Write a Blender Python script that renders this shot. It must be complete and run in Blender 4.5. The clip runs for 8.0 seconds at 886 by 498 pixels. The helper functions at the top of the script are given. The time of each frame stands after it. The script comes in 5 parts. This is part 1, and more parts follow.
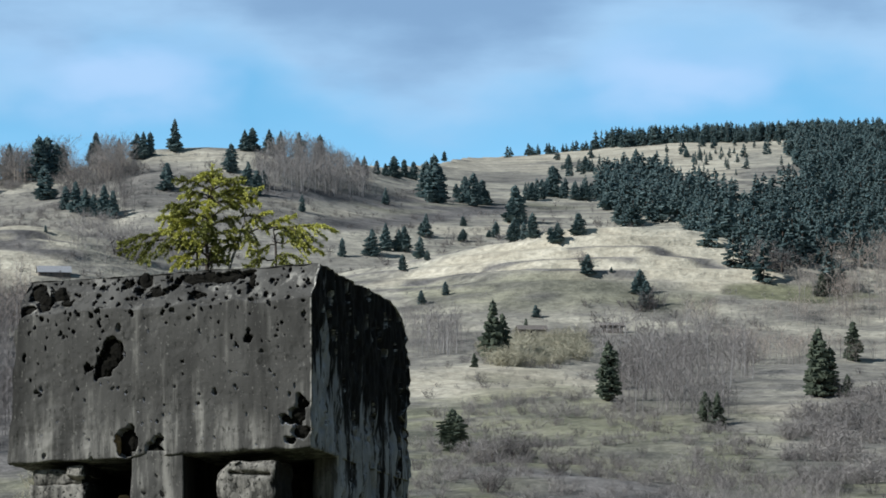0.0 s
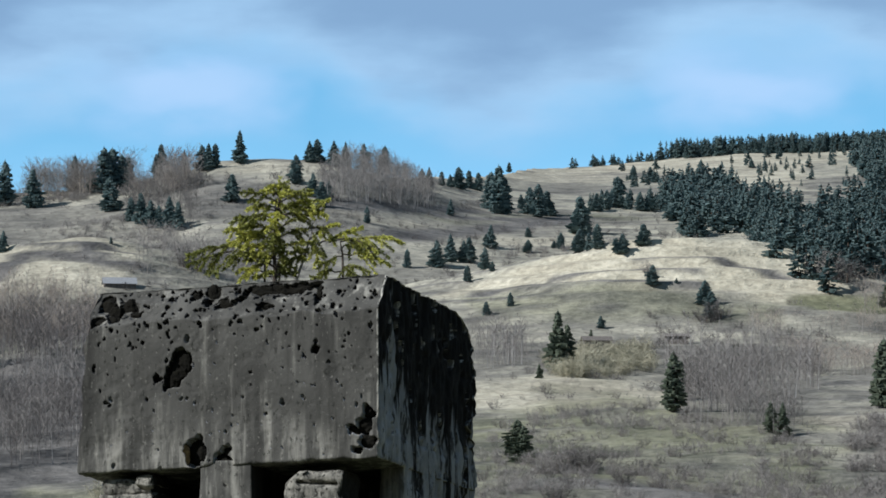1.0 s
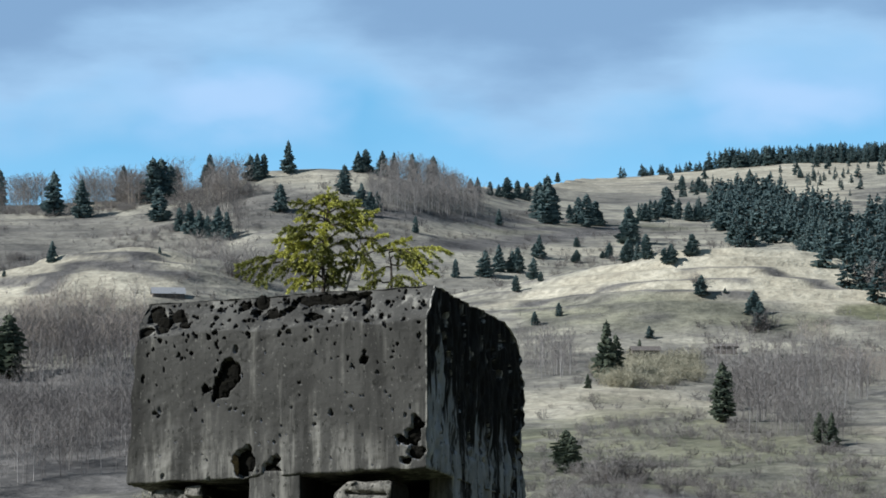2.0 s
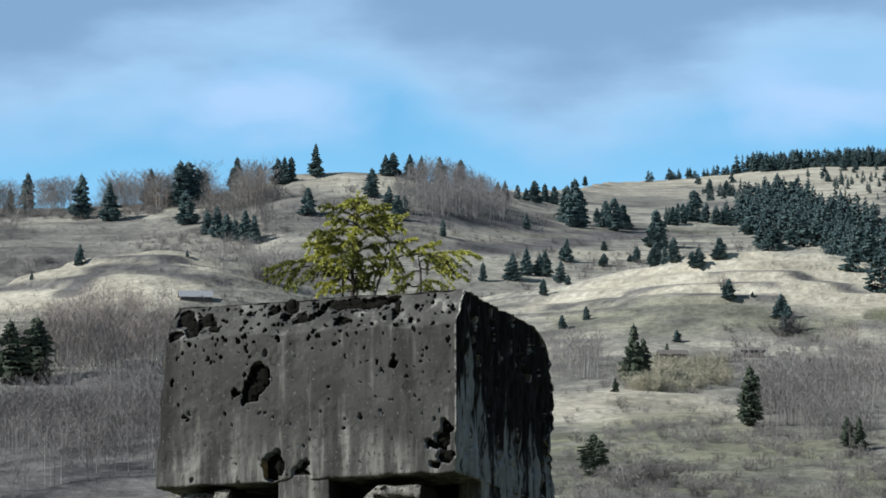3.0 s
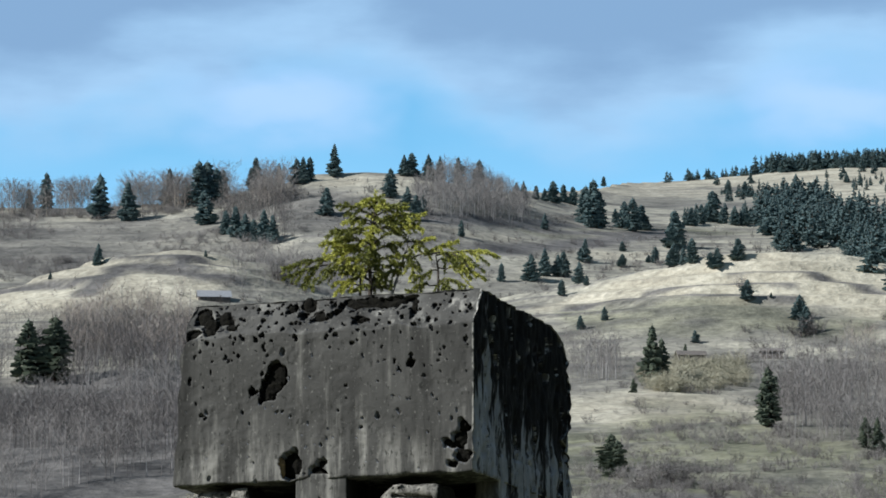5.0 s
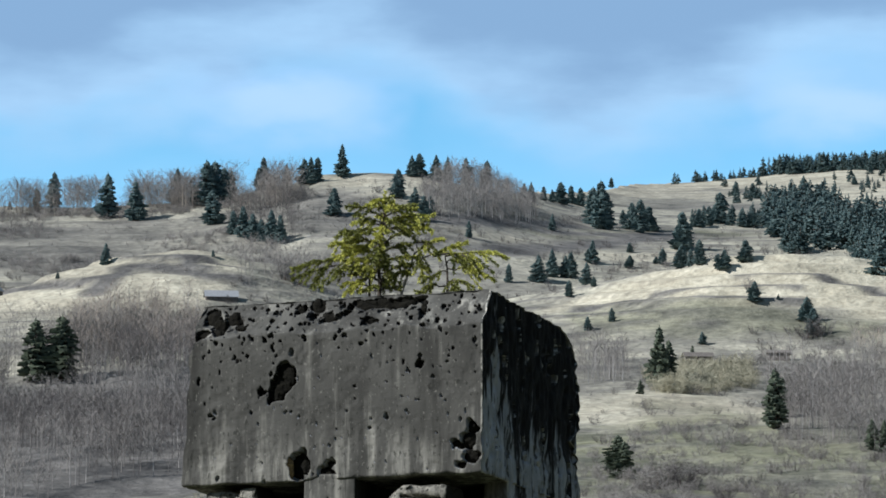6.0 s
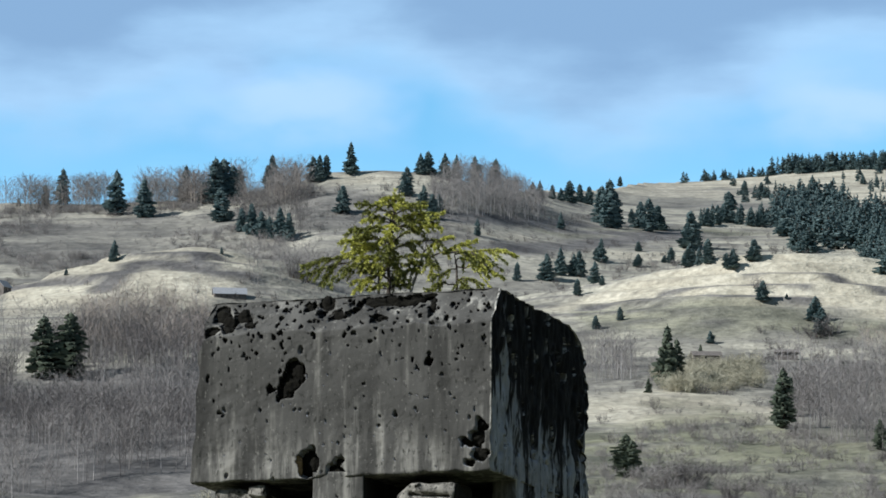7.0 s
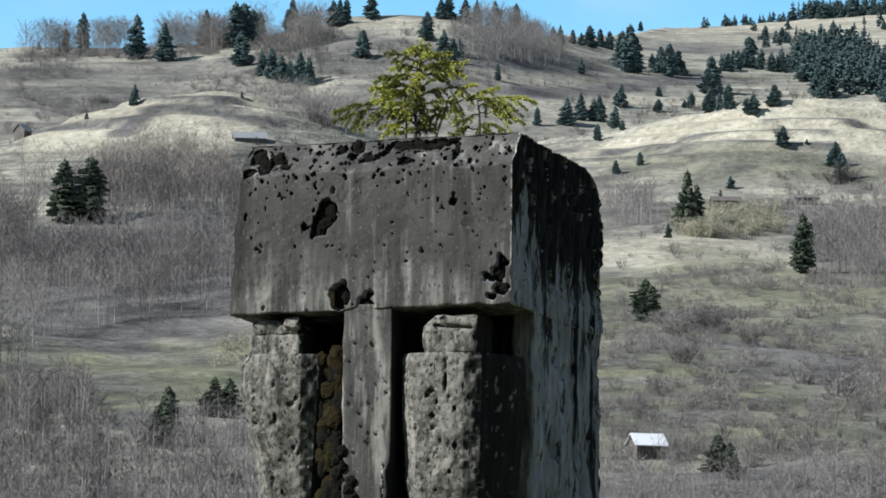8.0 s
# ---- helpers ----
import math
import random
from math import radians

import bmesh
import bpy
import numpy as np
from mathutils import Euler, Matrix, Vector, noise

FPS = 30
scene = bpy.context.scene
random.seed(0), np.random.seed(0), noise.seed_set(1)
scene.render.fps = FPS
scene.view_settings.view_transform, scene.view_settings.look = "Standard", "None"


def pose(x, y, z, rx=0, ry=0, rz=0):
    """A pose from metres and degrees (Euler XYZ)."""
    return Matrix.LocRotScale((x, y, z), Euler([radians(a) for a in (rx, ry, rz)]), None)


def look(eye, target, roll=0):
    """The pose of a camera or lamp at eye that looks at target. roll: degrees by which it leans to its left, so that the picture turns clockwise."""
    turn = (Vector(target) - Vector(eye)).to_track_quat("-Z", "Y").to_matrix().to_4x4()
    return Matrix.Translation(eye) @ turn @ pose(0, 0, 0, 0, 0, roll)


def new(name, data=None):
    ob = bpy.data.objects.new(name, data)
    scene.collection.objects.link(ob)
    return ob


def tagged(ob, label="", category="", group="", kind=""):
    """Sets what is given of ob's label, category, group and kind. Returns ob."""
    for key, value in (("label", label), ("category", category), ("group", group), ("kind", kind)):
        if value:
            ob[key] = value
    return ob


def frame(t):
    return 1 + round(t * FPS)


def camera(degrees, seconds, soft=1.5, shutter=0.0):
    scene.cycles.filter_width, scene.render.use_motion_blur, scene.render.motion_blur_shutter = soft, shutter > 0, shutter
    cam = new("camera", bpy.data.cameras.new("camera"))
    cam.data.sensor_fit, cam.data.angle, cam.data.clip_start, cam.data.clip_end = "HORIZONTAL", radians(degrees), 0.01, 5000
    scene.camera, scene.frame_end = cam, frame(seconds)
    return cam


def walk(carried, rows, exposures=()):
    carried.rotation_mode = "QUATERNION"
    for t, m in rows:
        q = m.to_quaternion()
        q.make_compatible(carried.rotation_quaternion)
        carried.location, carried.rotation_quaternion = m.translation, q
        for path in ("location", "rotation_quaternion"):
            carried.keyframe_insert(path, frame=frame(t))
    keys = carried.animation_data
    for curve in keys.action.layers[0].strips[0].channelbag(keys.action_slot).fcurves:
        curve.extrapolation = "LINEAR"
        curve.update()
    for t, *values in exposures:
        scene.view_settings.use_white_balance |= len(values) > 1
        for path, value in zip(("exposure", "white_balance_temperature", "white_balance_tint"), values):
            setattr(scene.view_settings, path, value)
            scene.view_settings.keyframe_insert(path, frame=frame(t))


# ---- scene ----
cam = camera(12.0, 8.0, soft=1.7)
# seconds, x, y, z, yaw, pitch, roll
ROWS = [
    (0.00, 0.0107, 0.133, 1.6168, -2.082, 7.661, 0.296),
    (0.50, 0.0061, 0.004, 1.5997, -1.631, 7.721, 0.293),
    (1.00, 0.0040, 0.004, 1.6009, -1.199, 7.816, 0.240),
    (1.50, 0.0046, -0.001, 1.6012, -0.834, 7.896, 0.208),
    (3.00, -0.0038, -0.001, 1.6049, -0.184, 8.001, 0.060),
    (3.50, -0.0065, -0.000, 1.6033, -0.099, 7.995, 0.071),
    (4.00, -0.0038, -0.013, 1.5992, -0.056, 7.993, 0.080),
    (4.50, 0.0000, -0.000, 1.6000, 0.000, 8.000, 0.000),
    (6.00, -0.0073, -0.007, 1.6003, 0.123, 8.015, -0.284),
    (6.50, -0.0113, 0.003, 1.6011, 0.155, 8.021, -0.464),
    (7.00, -0.0111, -0.012, 1.5994, 0.207, 7.988, -0.511),
    (7.20, -0.0115, -0.012, 1.5971, 0.234, 7.819, -0.537),
    (7.35, -0.0118, -0.020, 1.5954, 0.255, 7.629, -0.556),
    (7.50, -0.0121, -0.030, 1.5936, 0.276, 7.384, -0.575),
    (7.60, -0.0128, -0.120, 1.5821, 0.293, 7.114, -0.583),
    (7.70, -0.0139, -0.250, 1.5655, 0.318, 6.827, -0.595),
    (7.80, -0.0151, -0.400, 1.5462, 0.347, 6.548, -0.608),
    (7.90, -0.0176, -0.720, 1.5053, 0.408, 6.197, -0.637),
    (8.00, -0.0199, -1.006, 1.4686, 0.463, 5.873, -0.662),
]
walk(cam, [(t, pose(x, y, z, 90 + pitch, roll, yaw)) for t, x, y, z, yaw, pitch, roll in ROWS],
     exposures=[(0.0, 0.33, 5880, 10), (4.5, 0.38, 5880, 10), (6.5, 0.47, 5880, 10), (7.5, 0.50, 5880, 10), (8.0, 0.55, 5880, 10)])

# ---- light ----
SUN_AZ, SUN_EL = -112.0, 36.0   # degrees clockwise from +y, and above the horizon


def nodes_of(tree):
    tree.nodes.clear()

    def add(kind, operation="", interpolation_type="", data_type="", blend_type="", layer_name="", ins=None):
        n = tree.nodes.new(kind)
        if operation:
            n.operation = operation
        if interpolation_type:
            n.interpolation_type = interpolation_type
        if data_type:
            n.data_type = data_type
        if blend_type:
            n.blend_type = blend_type
        if layer_name:
            n.layer_name = layer_name
        for i, val in (ins or {}).items():
            if isinstance(val, bpy.types.NodeSocket):
                tree.links.new(val, n.inputs[i])
            else:
                n.inputs[i].default_value = val
        return n
    return add


def make_world():
    world = bpy.data.worlds.new("sky")
    scene.world = world
    world.use_nodes = True
    add = nodes_of(world.node_tree)
    sky = add("ShaderNodeTexSky")
    sky.sky_type, sky.sun_disc = "NISHITA", False
    sky.sun_elevation, sky.sun_rotation = radians(SUN_EL), radians(SUN_AZ)
    sky.air_density, sky.dust_density, sky.ozone_density = 1.0, 0.6, 2.0
    co = add("ShaderNodeTexCoord")
    sep = add("ShaderNodeSeparateXYZ", ins={0: co.outputs["Generated"]})
    # azimuth and elevation in degrees
    az = add("ShaderNodeMath", operation="MULTIPLY", ins={0: add("ShaderNodeMath", operation="ARCTAN2", ins={0: sep.outputs[0], 1: sep.outputs[1]}).outputs[0], 1: 57.2958})
    el = add("ShaderNodeMath", operation="MULTIPLY", ins={0: add("ShaderNodeMath", operation="ARCSINE", ins={0: sep.outputs[2]}).outputs[0], 1: 57.2958})
    flat = add("ShaderNodeCombineXYZ", ins={0: az.outputs[0], 1: el.outputs[0], 2: 0.0})
    def math_(op, x, y, z=0.0):
        return add("ShaderNodeMath", operation=op, ins={0: x, 1: y, 2: z}).outputs[0]

    def step_(x, lo, hi, to0=0.0, to1=1.0):
        return add("ShaderNodeMapRange", interpolation_type="SMOOTHSTEP", ins={0: x, 1: lo, 2: hi, 3: to0, 4: to1}).outputs[0]

    def drift(scale, stretch, at, detail):
        mp = add("ShaderNodeMapping", ins={0: flat.outputs[0], 1: at, 3: stretch})
        return math_("SUBTRACT", add("ShaderNodeTexNoise", ins={"Vector": mp.outputs[0], "Scale": scale, "Detail": detail, "Roughness": 0.5}).outputs[0], 0.5)
    a = math_("MULTIPLY_ADD", drift(0.5, (1, 1.6, 1), (2, 5, 0), 3.0), 2.4, az.outputs[0])
    e = math_("MULTIPLY_ADD", drift(0.7, (0.8, 1.8, 1), (8, 1, 0), 6.0), 1.15, el.outputs[0])
    # a rolling lower edge of the grey cloud, with white puffs below its hollows
    roll = math_("COSINE", math_("MULTIPLY", math_("SUBTRACT", a, 2.0), 2 * math.pi / 7.7), 0.0)
    edge = math_("MULTIPLY_ADD", roll, -0.50, 9.98)
    height = math_("SUBTRACT", e, edge)
    grey = step_(height, -0.65, 0.55)
    high = step_(el.outputs[0], 14.0, 28.0, 1.0, 0.08)
    grey = math_("MULTIPLY", grey, high)
    puff = math_("MULTIPLY", step_(math_("COSINE", math_("MULTIPLY", math_("ADD", a, 2.3), 2 * math.pi / 7.8), 0.0), 0.15, 1.0),
                 math_("MULTIPLY", step_(e, 9.15, 9.95), step_(e, 10.0, 10.65, 1.0, 0.0)))
    puff = math_("MULTIPLY", puff, 0.74)
    veil = step_(e, 8.2, 10.4, 0.50, 0.18)
    thick = step_(math_("ADD", height, math_("MULTIPLY", drift(0.45, (0.7, 2.2, 1), (4, 3, 0), 5.0), 2.6)), -0.2, 1.5)
    cloud = add("ShaderNodeMix", data_type="RGBA", ins={0: thick, 6: (5.2, 7.8, 10.2, 1), 7: (3.1, 4.85, 7.0, 1)})
    tint = add("ShaderNodeMix", data_type="RGBA", blend_type="MULTIPLY", ins={0: step_(el.outputs[0], 12.0, 26.0, 1.0, 0.0), 6: sky.outputs[0], 7: (0.66, 1.40, 1.62, 1)})
    tint = add("ShaderNodeMix", data_type="RGBA", blend_type="MULTIPLY", ins={0: step_(el.outputs[0], 13.0, 30.0), 6: tint.outputs[2], 7: (0.20, 0.23, 0.28, 1)})
    m0 = add("ShaderNodeMix", data_type="RGBA", ins={0: veil, 6: tint.outputs[2], 7: (5.6, 9.4, 12.2, 1)})
    m1 = add("ShaderNodeMix", data_type="RGBA", ins={0: grey, 6: m0.outputs[2], 7: cloud.outputs[2]})
    mix = add("ShaderNodeMix", data_type="RGBA", ins={0: puff, 6: m1.outputs[2], 7: (6.6, 8.6, 11.2, 1)})
    bg = add("ShaderNodeBackground", ins={0: mix.outputs[2], 1: 0.066})
    out = add("ShaderNodeOutputWorld")
    world.node_tree.links.new(bg.outputs[0], out.inputs[0])


make_world()
sun_data = bpy.data.lights.new("sun", "SUN")
sun_data.energy, sun_data.angle, sun_data.color = 5.0, radians(0.5), (1.0, 0.955, 0.89)
sun = new("sun", sun_data)
sa, se = radians(SUN_AZ), radians(SUN_EL)
sun.matrix_world = look((200 * math.sin(sa) * math.cos(se), 200 * math.cos(sa) * math.cos(se), 200 * math.sin(se)), (0, 0, 0))
# ---- terrain ----
PROFILE_Y = [-6000, -200, 60, 300, 500, 650, 800, 1000, 1150, 1350, 1500, 1700, 1900]
PROFILE_Z = [40, -2, 0, 2, 14, 26.5, 46, 82, 114, 155, 189, 235, 283]


def waves(x, y, size, seed):
    """Smooth pseudo-noise, about -1 to 1."""
    s = 0.0
    for i in range(5):
        a = seed * 1.7 + i * 2.4
        k = 2 * np.pi / size * (0.7 + 0.35 * i)
        s = s + np.sin(k * (x * np.cos(a) + y * np.sin(a)) + seed * 3.1 + i * 1.3) / (1.0 + 0.5 * i)
    return s / 2.6


def bump(x, y, cx, cy, sx, sy, h):
    return h * np.exp(-((x - cx) / sx) ** 2 - ((y - cy) / sy) ** 2)


def crest(x):
    """Distance and height of the skyline ridge."""
    u = np.clip((x + 10.0) / 140.0, 0, 1)
    u = u * u * (3 - 2 * u)
    yc = 1800 + 560 * u
    rise = np.interp(x, [-400, -190, -120, -80, -58, -35, -15, 5, 20, 60, 130, 250, 340, 600],
                     [0.143, 0.1500, 0.1513, 0.1548, 0.1585, 0.1590, 0.1582, 0.1560, 0.1545, 0.1549, 0.1573, 0.1612, 0.1622, 0.152])
    return yc, rise * yc + 1.6


def terrace_phase(x, y, z):
    return z / 5.0 + 0.25 * waves(x, y, 150, 7)


def ground(x, y):
    x, y = np.asarray(x, float), np.asarray(y, float)
    z = np.interp(y, PROFILE_Y, PROFILE_Z)
    far = np.clip((y - 350) / 400, 0, 1)
    z = z + far * (3.2 * waves(x, y * 1.3, 260, 1) + 2.0 * waves(x, y * 1.4, 90, 2) + 0.55 * waves(x, y * 1.8, 27, 3))
    z = z + bump(x, y, -102, 1490, 66, 60, 22.5)      # terraced knoll
    z = z + bump(x, y, 126, 1480, 88, 55, 25)       # pale knoll
    z = z + bump(x, y, 60, 950, 45, 50, 7) + bump(x, y, 110, 850, 30, 40, 5)
    s = np.sqrt(((x + 102) / 66) ** 2 + ((y - 1500) / 62) ** 2) + 0.05 * waves(x, y, 50, 8)
    z = z - 0.8 * (np.tanh((s - 0.42) / 0.03) + np.tanh((s - 0.72) / 0.03) + np.tanh((s - 1.0) / 0.04)) * np.exp(-(s / 1.5) ** 4)
    yc, zc = crest(x)
    start = 1550.0
    zs = np.interp(start, PROFILE_Y, PROFILE_Z)
    u = np.clip((y - start) / (yc - start), 0, None)
    up = zs + (zc - zs) * (u ** 0.9) + far * (1.6 * waves(x, y, 180, 5) + 0.7 * waves(x, y * 1.5, 60, 2))
    down = zc - (y - yc) * 0.22
    hill = np.where(y < yc, up, np.maximum(down, 20))
    k = np.clip((y - start) / 120, 0, 1)
    z = z * (1 - k) + hill * k
    # unseen slopes added behind and beside the viewer, to block low sky light
    off = np.clip((np.degrees(np.abs(np.arctan2(x, y))) - 14) / 22, 0, 1)
    z = z + off * off * (3 - 2 * off) * np.clip((np.hypot(x, y) - 220) * 0.42, 0, 420)
    # low terraces that follow the contours
    ph = terrace_phase(x, y, z)
    amp = 0.55 * (0.5 + 0.5 * waves(x, y, 210, 9)) + bump(x, y, -105, 1470, 60, 60, 0.4) + bump(x, y, 130, 1470, 70, 50, 0.5)
    wave = np.sin(2 * np.pi * ph)
    z = z + far * amp * (wave + 0.45 * np.sin(4 * np.pi * ph))
    return z
# ---- end terrain ----


def mesh_from(name, verts, faces, smooth=True, mats=()):
    me = bpy.data.meshes.new(name)
    me.from_pydata([tuple(v) for v in verts] if not isinstance(verts, np.ndarray) else verts.tolist(), [], faces if isinstance(faces, list) else faces.tolist())
    for m in mats:
        me.materials.append(m)
    if smooth:
        me.polygons.foreach_set("use_smooth", np.ones(len(me.polygons), dtype=bool))
    me.update()
    return me


def material(name):
    m = bpy.data.materials.new(name)
    m.use_nodes = True
    add = nodes_of(m.node_tree)
    bsdf = add("ShaderNodeBsdfPrincipled")
    out = add("ShaderNodeOutputMaterial", ins={0: bsdf.outputs[0]})
    return m, add, bsdf, out


def ramp(add, fac, stops):
    r = add("ShaderNodeValToRGB", ins={0: fac})
    e = r.color_ramp.elements
    while len(e) < len(stops):
        e.new(0.5)
    for el, (p, c) in zip(e, stops):
        el.position, el.color = p, (*c, 1)
    return r.outputs[0]


def mat_ground():
    m, add, bsdf, out = material("hillside_grass")
    geo = add("ShaderNodeNewGeometry")
    pos = add("ShaderNodeMapping", ins={0: geo.outputs["Position"], 3: (0.55, 0.75, 1.0)})
    big = add("ShaderNodeTexNoise", ins={"Vector": pos.outputs[0], "Scale": 0.011, "Detail": 4.0, "Roughness": 0.6})
    mid = add("ShaderNodeTexNoise", ins={"Vector": pos.outputs[0], "Scale": 0.07, "Detail": 6.0, "Roughness": 0.68})
    fine = add("ShaderNodeTexNoise", ins={"Vector": pos.outputs[0], "Scale": 0.6, "Detail": 4.0, "Roughness": 0.7})
    mixv = add("ShaderNodeMath", operation="MULTIPLY_ADD", ins={0: big.outputs[0], 1: 0.55, 2: add("ShaderNodeMath", operation="MULTIPLY", ins={0: mid.outputs[0], 1: 0.45}).outputs[0]})
    grass = ramp(add, mixv.outputs[0], [(0.38, (0.104, 0.099, 0.087)), (0.45, (0.192, 0.182, 0.152)), (0.52, (0.292, 0.276, 0.220)), (0.61, (0.45, 0.422, 0.328))])
    cov = add("ShaderNodeVertexColor", layer_name="cover")
    sep = add("ShaderNodeSeparateColor", ins={0: cov.outputs[0]})
    pale = ramp(add, mid.outputs[0], [(0.30, (0.33, 0.296, 0.222)), (0.48, (0.44, 0.400, 0.300)), (0.66, (0.53, 0.487, 0.375))])
    a = add("ShaderNodeMix", data_type="RGBA", ins={0: sep.outputs[0], 6: grass, 7: pale})
    green = ramp(add, mid.outputs[0], [(0.35, (0.058, 0.066, 0.036)), (0.6, (0.150, 0.156, 0.080))])
    b = add("ShaderNodeMix", data_type="RGBA", ins={0: sep.outputs[1], 6: a.outputs[2], 7: green})
    heath = ramp(add, mid.outputs[0], [(0.35, (0.066, 0.064, 0.062)), (0.62, (0.172, 0.162, 0.148))])
    c = add("ShaderNodeMix", data_type="RGBA", ins={0: sep.outputs[2], 6: b.outputs[2], 7: heath})
    f = ramp(add, fine.outputs[0], [(0.3, (0.62, 0.62, 0.62)), (0.7, (1.2, 1.2, 1.2))])
    d = add("ShaderNodeMix", data_type="RGBA", blend_type="MULTIPLY", ins={0: 1.0, 6: c.outputs[2], 7: f})
    bsdf.inputs["Roughness"].default_value = 0.95
    bsdf.inputs["Specular IOR Level"].default_value = 0.1
    m.node_tree.links.new(d.outputs[2], bsdf.inputs["Base Color"])
    bp = add("ShaderNodeBump", ins={"Height": mid.outputs[0], "Strength": 0.7, "Distance": 4.0})
    bp2 = add("ShaderNodeBump", ins={"Height": fine.outputs[0], "Strength": 0.6, "Distance": 0.6, "Normal": bp.outputs[0]})
    m.node_tree.links.new(bp2.outputs[0], bsdf.inputs["Normal"])
    return m


def build_ground():
    fine = np.arange(-9.5, 9.5, 0.07)
    coarse = np.arange(9.5, 350.5, 3.1)
    az = np.radians(np.concatenate([fine, coarse]))
    ra = np.concatenate([np.geomspace(2.5, 480, 40), np.arange(490, 1425, 5.0), np.arange(1425, 1520, 1.6), np.arange(1520, 2600, 5.0), np.geomspace(2610, 4900, 30)])
    A, Rr = np.meshgrid(az, ra)
    x, y = Rr * np.sin(A), Rr * np.cos(A)
    z = ground(x, y)
    n, mcol = len(ra), len(az)
    verts = np.stack([x.ravel(), y.ravel(), z.ravel()], 1)
    verts = np.vstack([verts, [[0, 0, float(ground(0, 0))]]])
    i, j = np.meshgrid(np.arange(n - 1), np.arange(mcol), indexing="ij")
    j2 = (j + 1) % mcol
    quads = np.stack([i * mcol + j, i * mcol + j2, (i + 1) * mcol + j2, (i + 1) * mcol + j], -1).reshape(-1, 4)
    faces = quads.tolist() + [[len(verts) - 1, (k + 1) % mcol, k] for k in range(mcol)]
    me = mesh_from("ground", verts, faces, mats=[mat_ground()])
    X, Y = verts[:, 0], verts[:, 1]
    def zone(cx, cy, sx, sy, edge=0.25):
        w = 0.22 * waves(X, Y, 60, 4) + 0.12 * waves(X, Y, 22, 6)
        d = np.sqrt(((X - cx) / sx) ** 2 + ((Y - cy) / sy) ** 2) + w
        return np.clip((1 - d) / edge + 0.5, 0, 1)
    wob = 0.5 * waves(X, Y, 60, 4) + 0.35 * waves(X, Y * 1.5, 22, 6)

    def field(corners, soft=4.0, ragged=4.0):
        """1 inside the outline, fading over a ragged border; depth counts a fifth."""
        c = np.array(corners, float) * [1.0, 0.2]
        px, py = X, Y * 0.2
        d2, hit = np.full(len(X), 1e18), np.zeros(len(X), bool)
        for (x0, y0), (x1, y1) in zip(c, np.roll(c, -1, 0)):
            u = np.clip(((px - x0) * (x1 - x0) + (py - y0) * (y1 - y0)) / ((x1 - x0) ** 2 + (y1 - y0) ** 2), 0, 1)
            d2 = np.minimum(d2, (px - x0 - u * (x1 - x0)) ** 2 + (py - y0 - u * (y1 - y0)) ** 2)
            if abs(y1 - y0) > 1e-6:
                hit ^= ((y0 > py) != (y1 > py)) & (px < (x1 - x0) * (py - y0) / (y1 - y0) + x0)
        d = np.where(hit, 1, -1) * np.sqrt(d2) + wob * ragged
        return np.clip(d / soft + 0.5, 0, 1)

    def line(points, width, ragged=0.6):
        """1 along a line of banks."""
        d2 = np.full(len(X), 1e18)
        for (x0, y0), (x1, y1) in zip(points, points[1:]):
            u = np.clip(((X - x0) * (x1 - x0) + (Y - y0) * (y1 - y0)) / ((x1 - x0) ** 2 + (y1 - y0) ** 2), 0, 1)
            d2 = np.minimum(d2, ((X - x0 - u * (x1 - x0)) * 0.5) ** 2 + (Y - y0 - u * (y1 - y0)) ** 2)
        d = np.sqrt(d2) + wob * width * ragged
        return np.clip(1.5 - d / width, 0, 1)
    terrace = field([(-173, 1577), (-145, 1490), (-117, 1498), (-97, 1500), (-74, 1486), (-80, 1458), (-88, 1440), (-159, 1440)], 3.0, 2.0)
    pale = np.maximum.reduce([field([(22, 1448), (61, 1475), (97, 1480), (121, 1482), (137, 1482), (162, 1470), (168, 1432), (145, 1420), (114, 1430), (94, 1433), (57, 1449)], 2.0, 1.5), field([(128, 1500), (165, 1500), (170, 1420), (150, 1420)], 2.0, 2.0) * 0.9, terrace * 0.60,
                              field([(158, 2234), (171, 2128), (209, 1948), (247, 2244), (187, 2294)], 5.0, 5.0) * 0.6, zone(190, 2290, 150, 60) * 0.7, zone(70, 980, 40, 40) * 0.45, zone(105, 2180, 45, 60) * 0.5, zone(64, 1195, 30, 35) * 0.6, zone(110, 1110, 35, 22) * 0.5, zone(-75, 980, 26, 25) * 0.2, line([(22, 1875), (28, 1878), (35, 1868)], 4.0) * 0.9, line([(38, 1192), (54, 1223), (74, 1242)], 9.0) * 0.7,
                              zone(30, 1700, 40, 22) * 0.5, zone(85, 1690, 35, 18) * 0.6, zone(-30, 1785, 30, 14) * 0.5])
    green = np.maximum.reduce([field([(36, 1141), (43, 1112), (41, 1095), (34, 1082)], 3.0) * 0.8, zone(-45, 740, 30, 25) * 0.4, zone(60, 960, 75, 220) * 0.66, field([(37, 1449), (56, 1446), (94, 1431), (144, 1414), (143, 1396), (43, 1406)], 3.0, 2.0) * 0.42, zone(-72, 930, 55, 90) * 0.72, zone(175, 1418, 30, 10) * 0.8, line([(35, 1755), (70, 1794), (96, 1833)], 16.0) * 0.5])
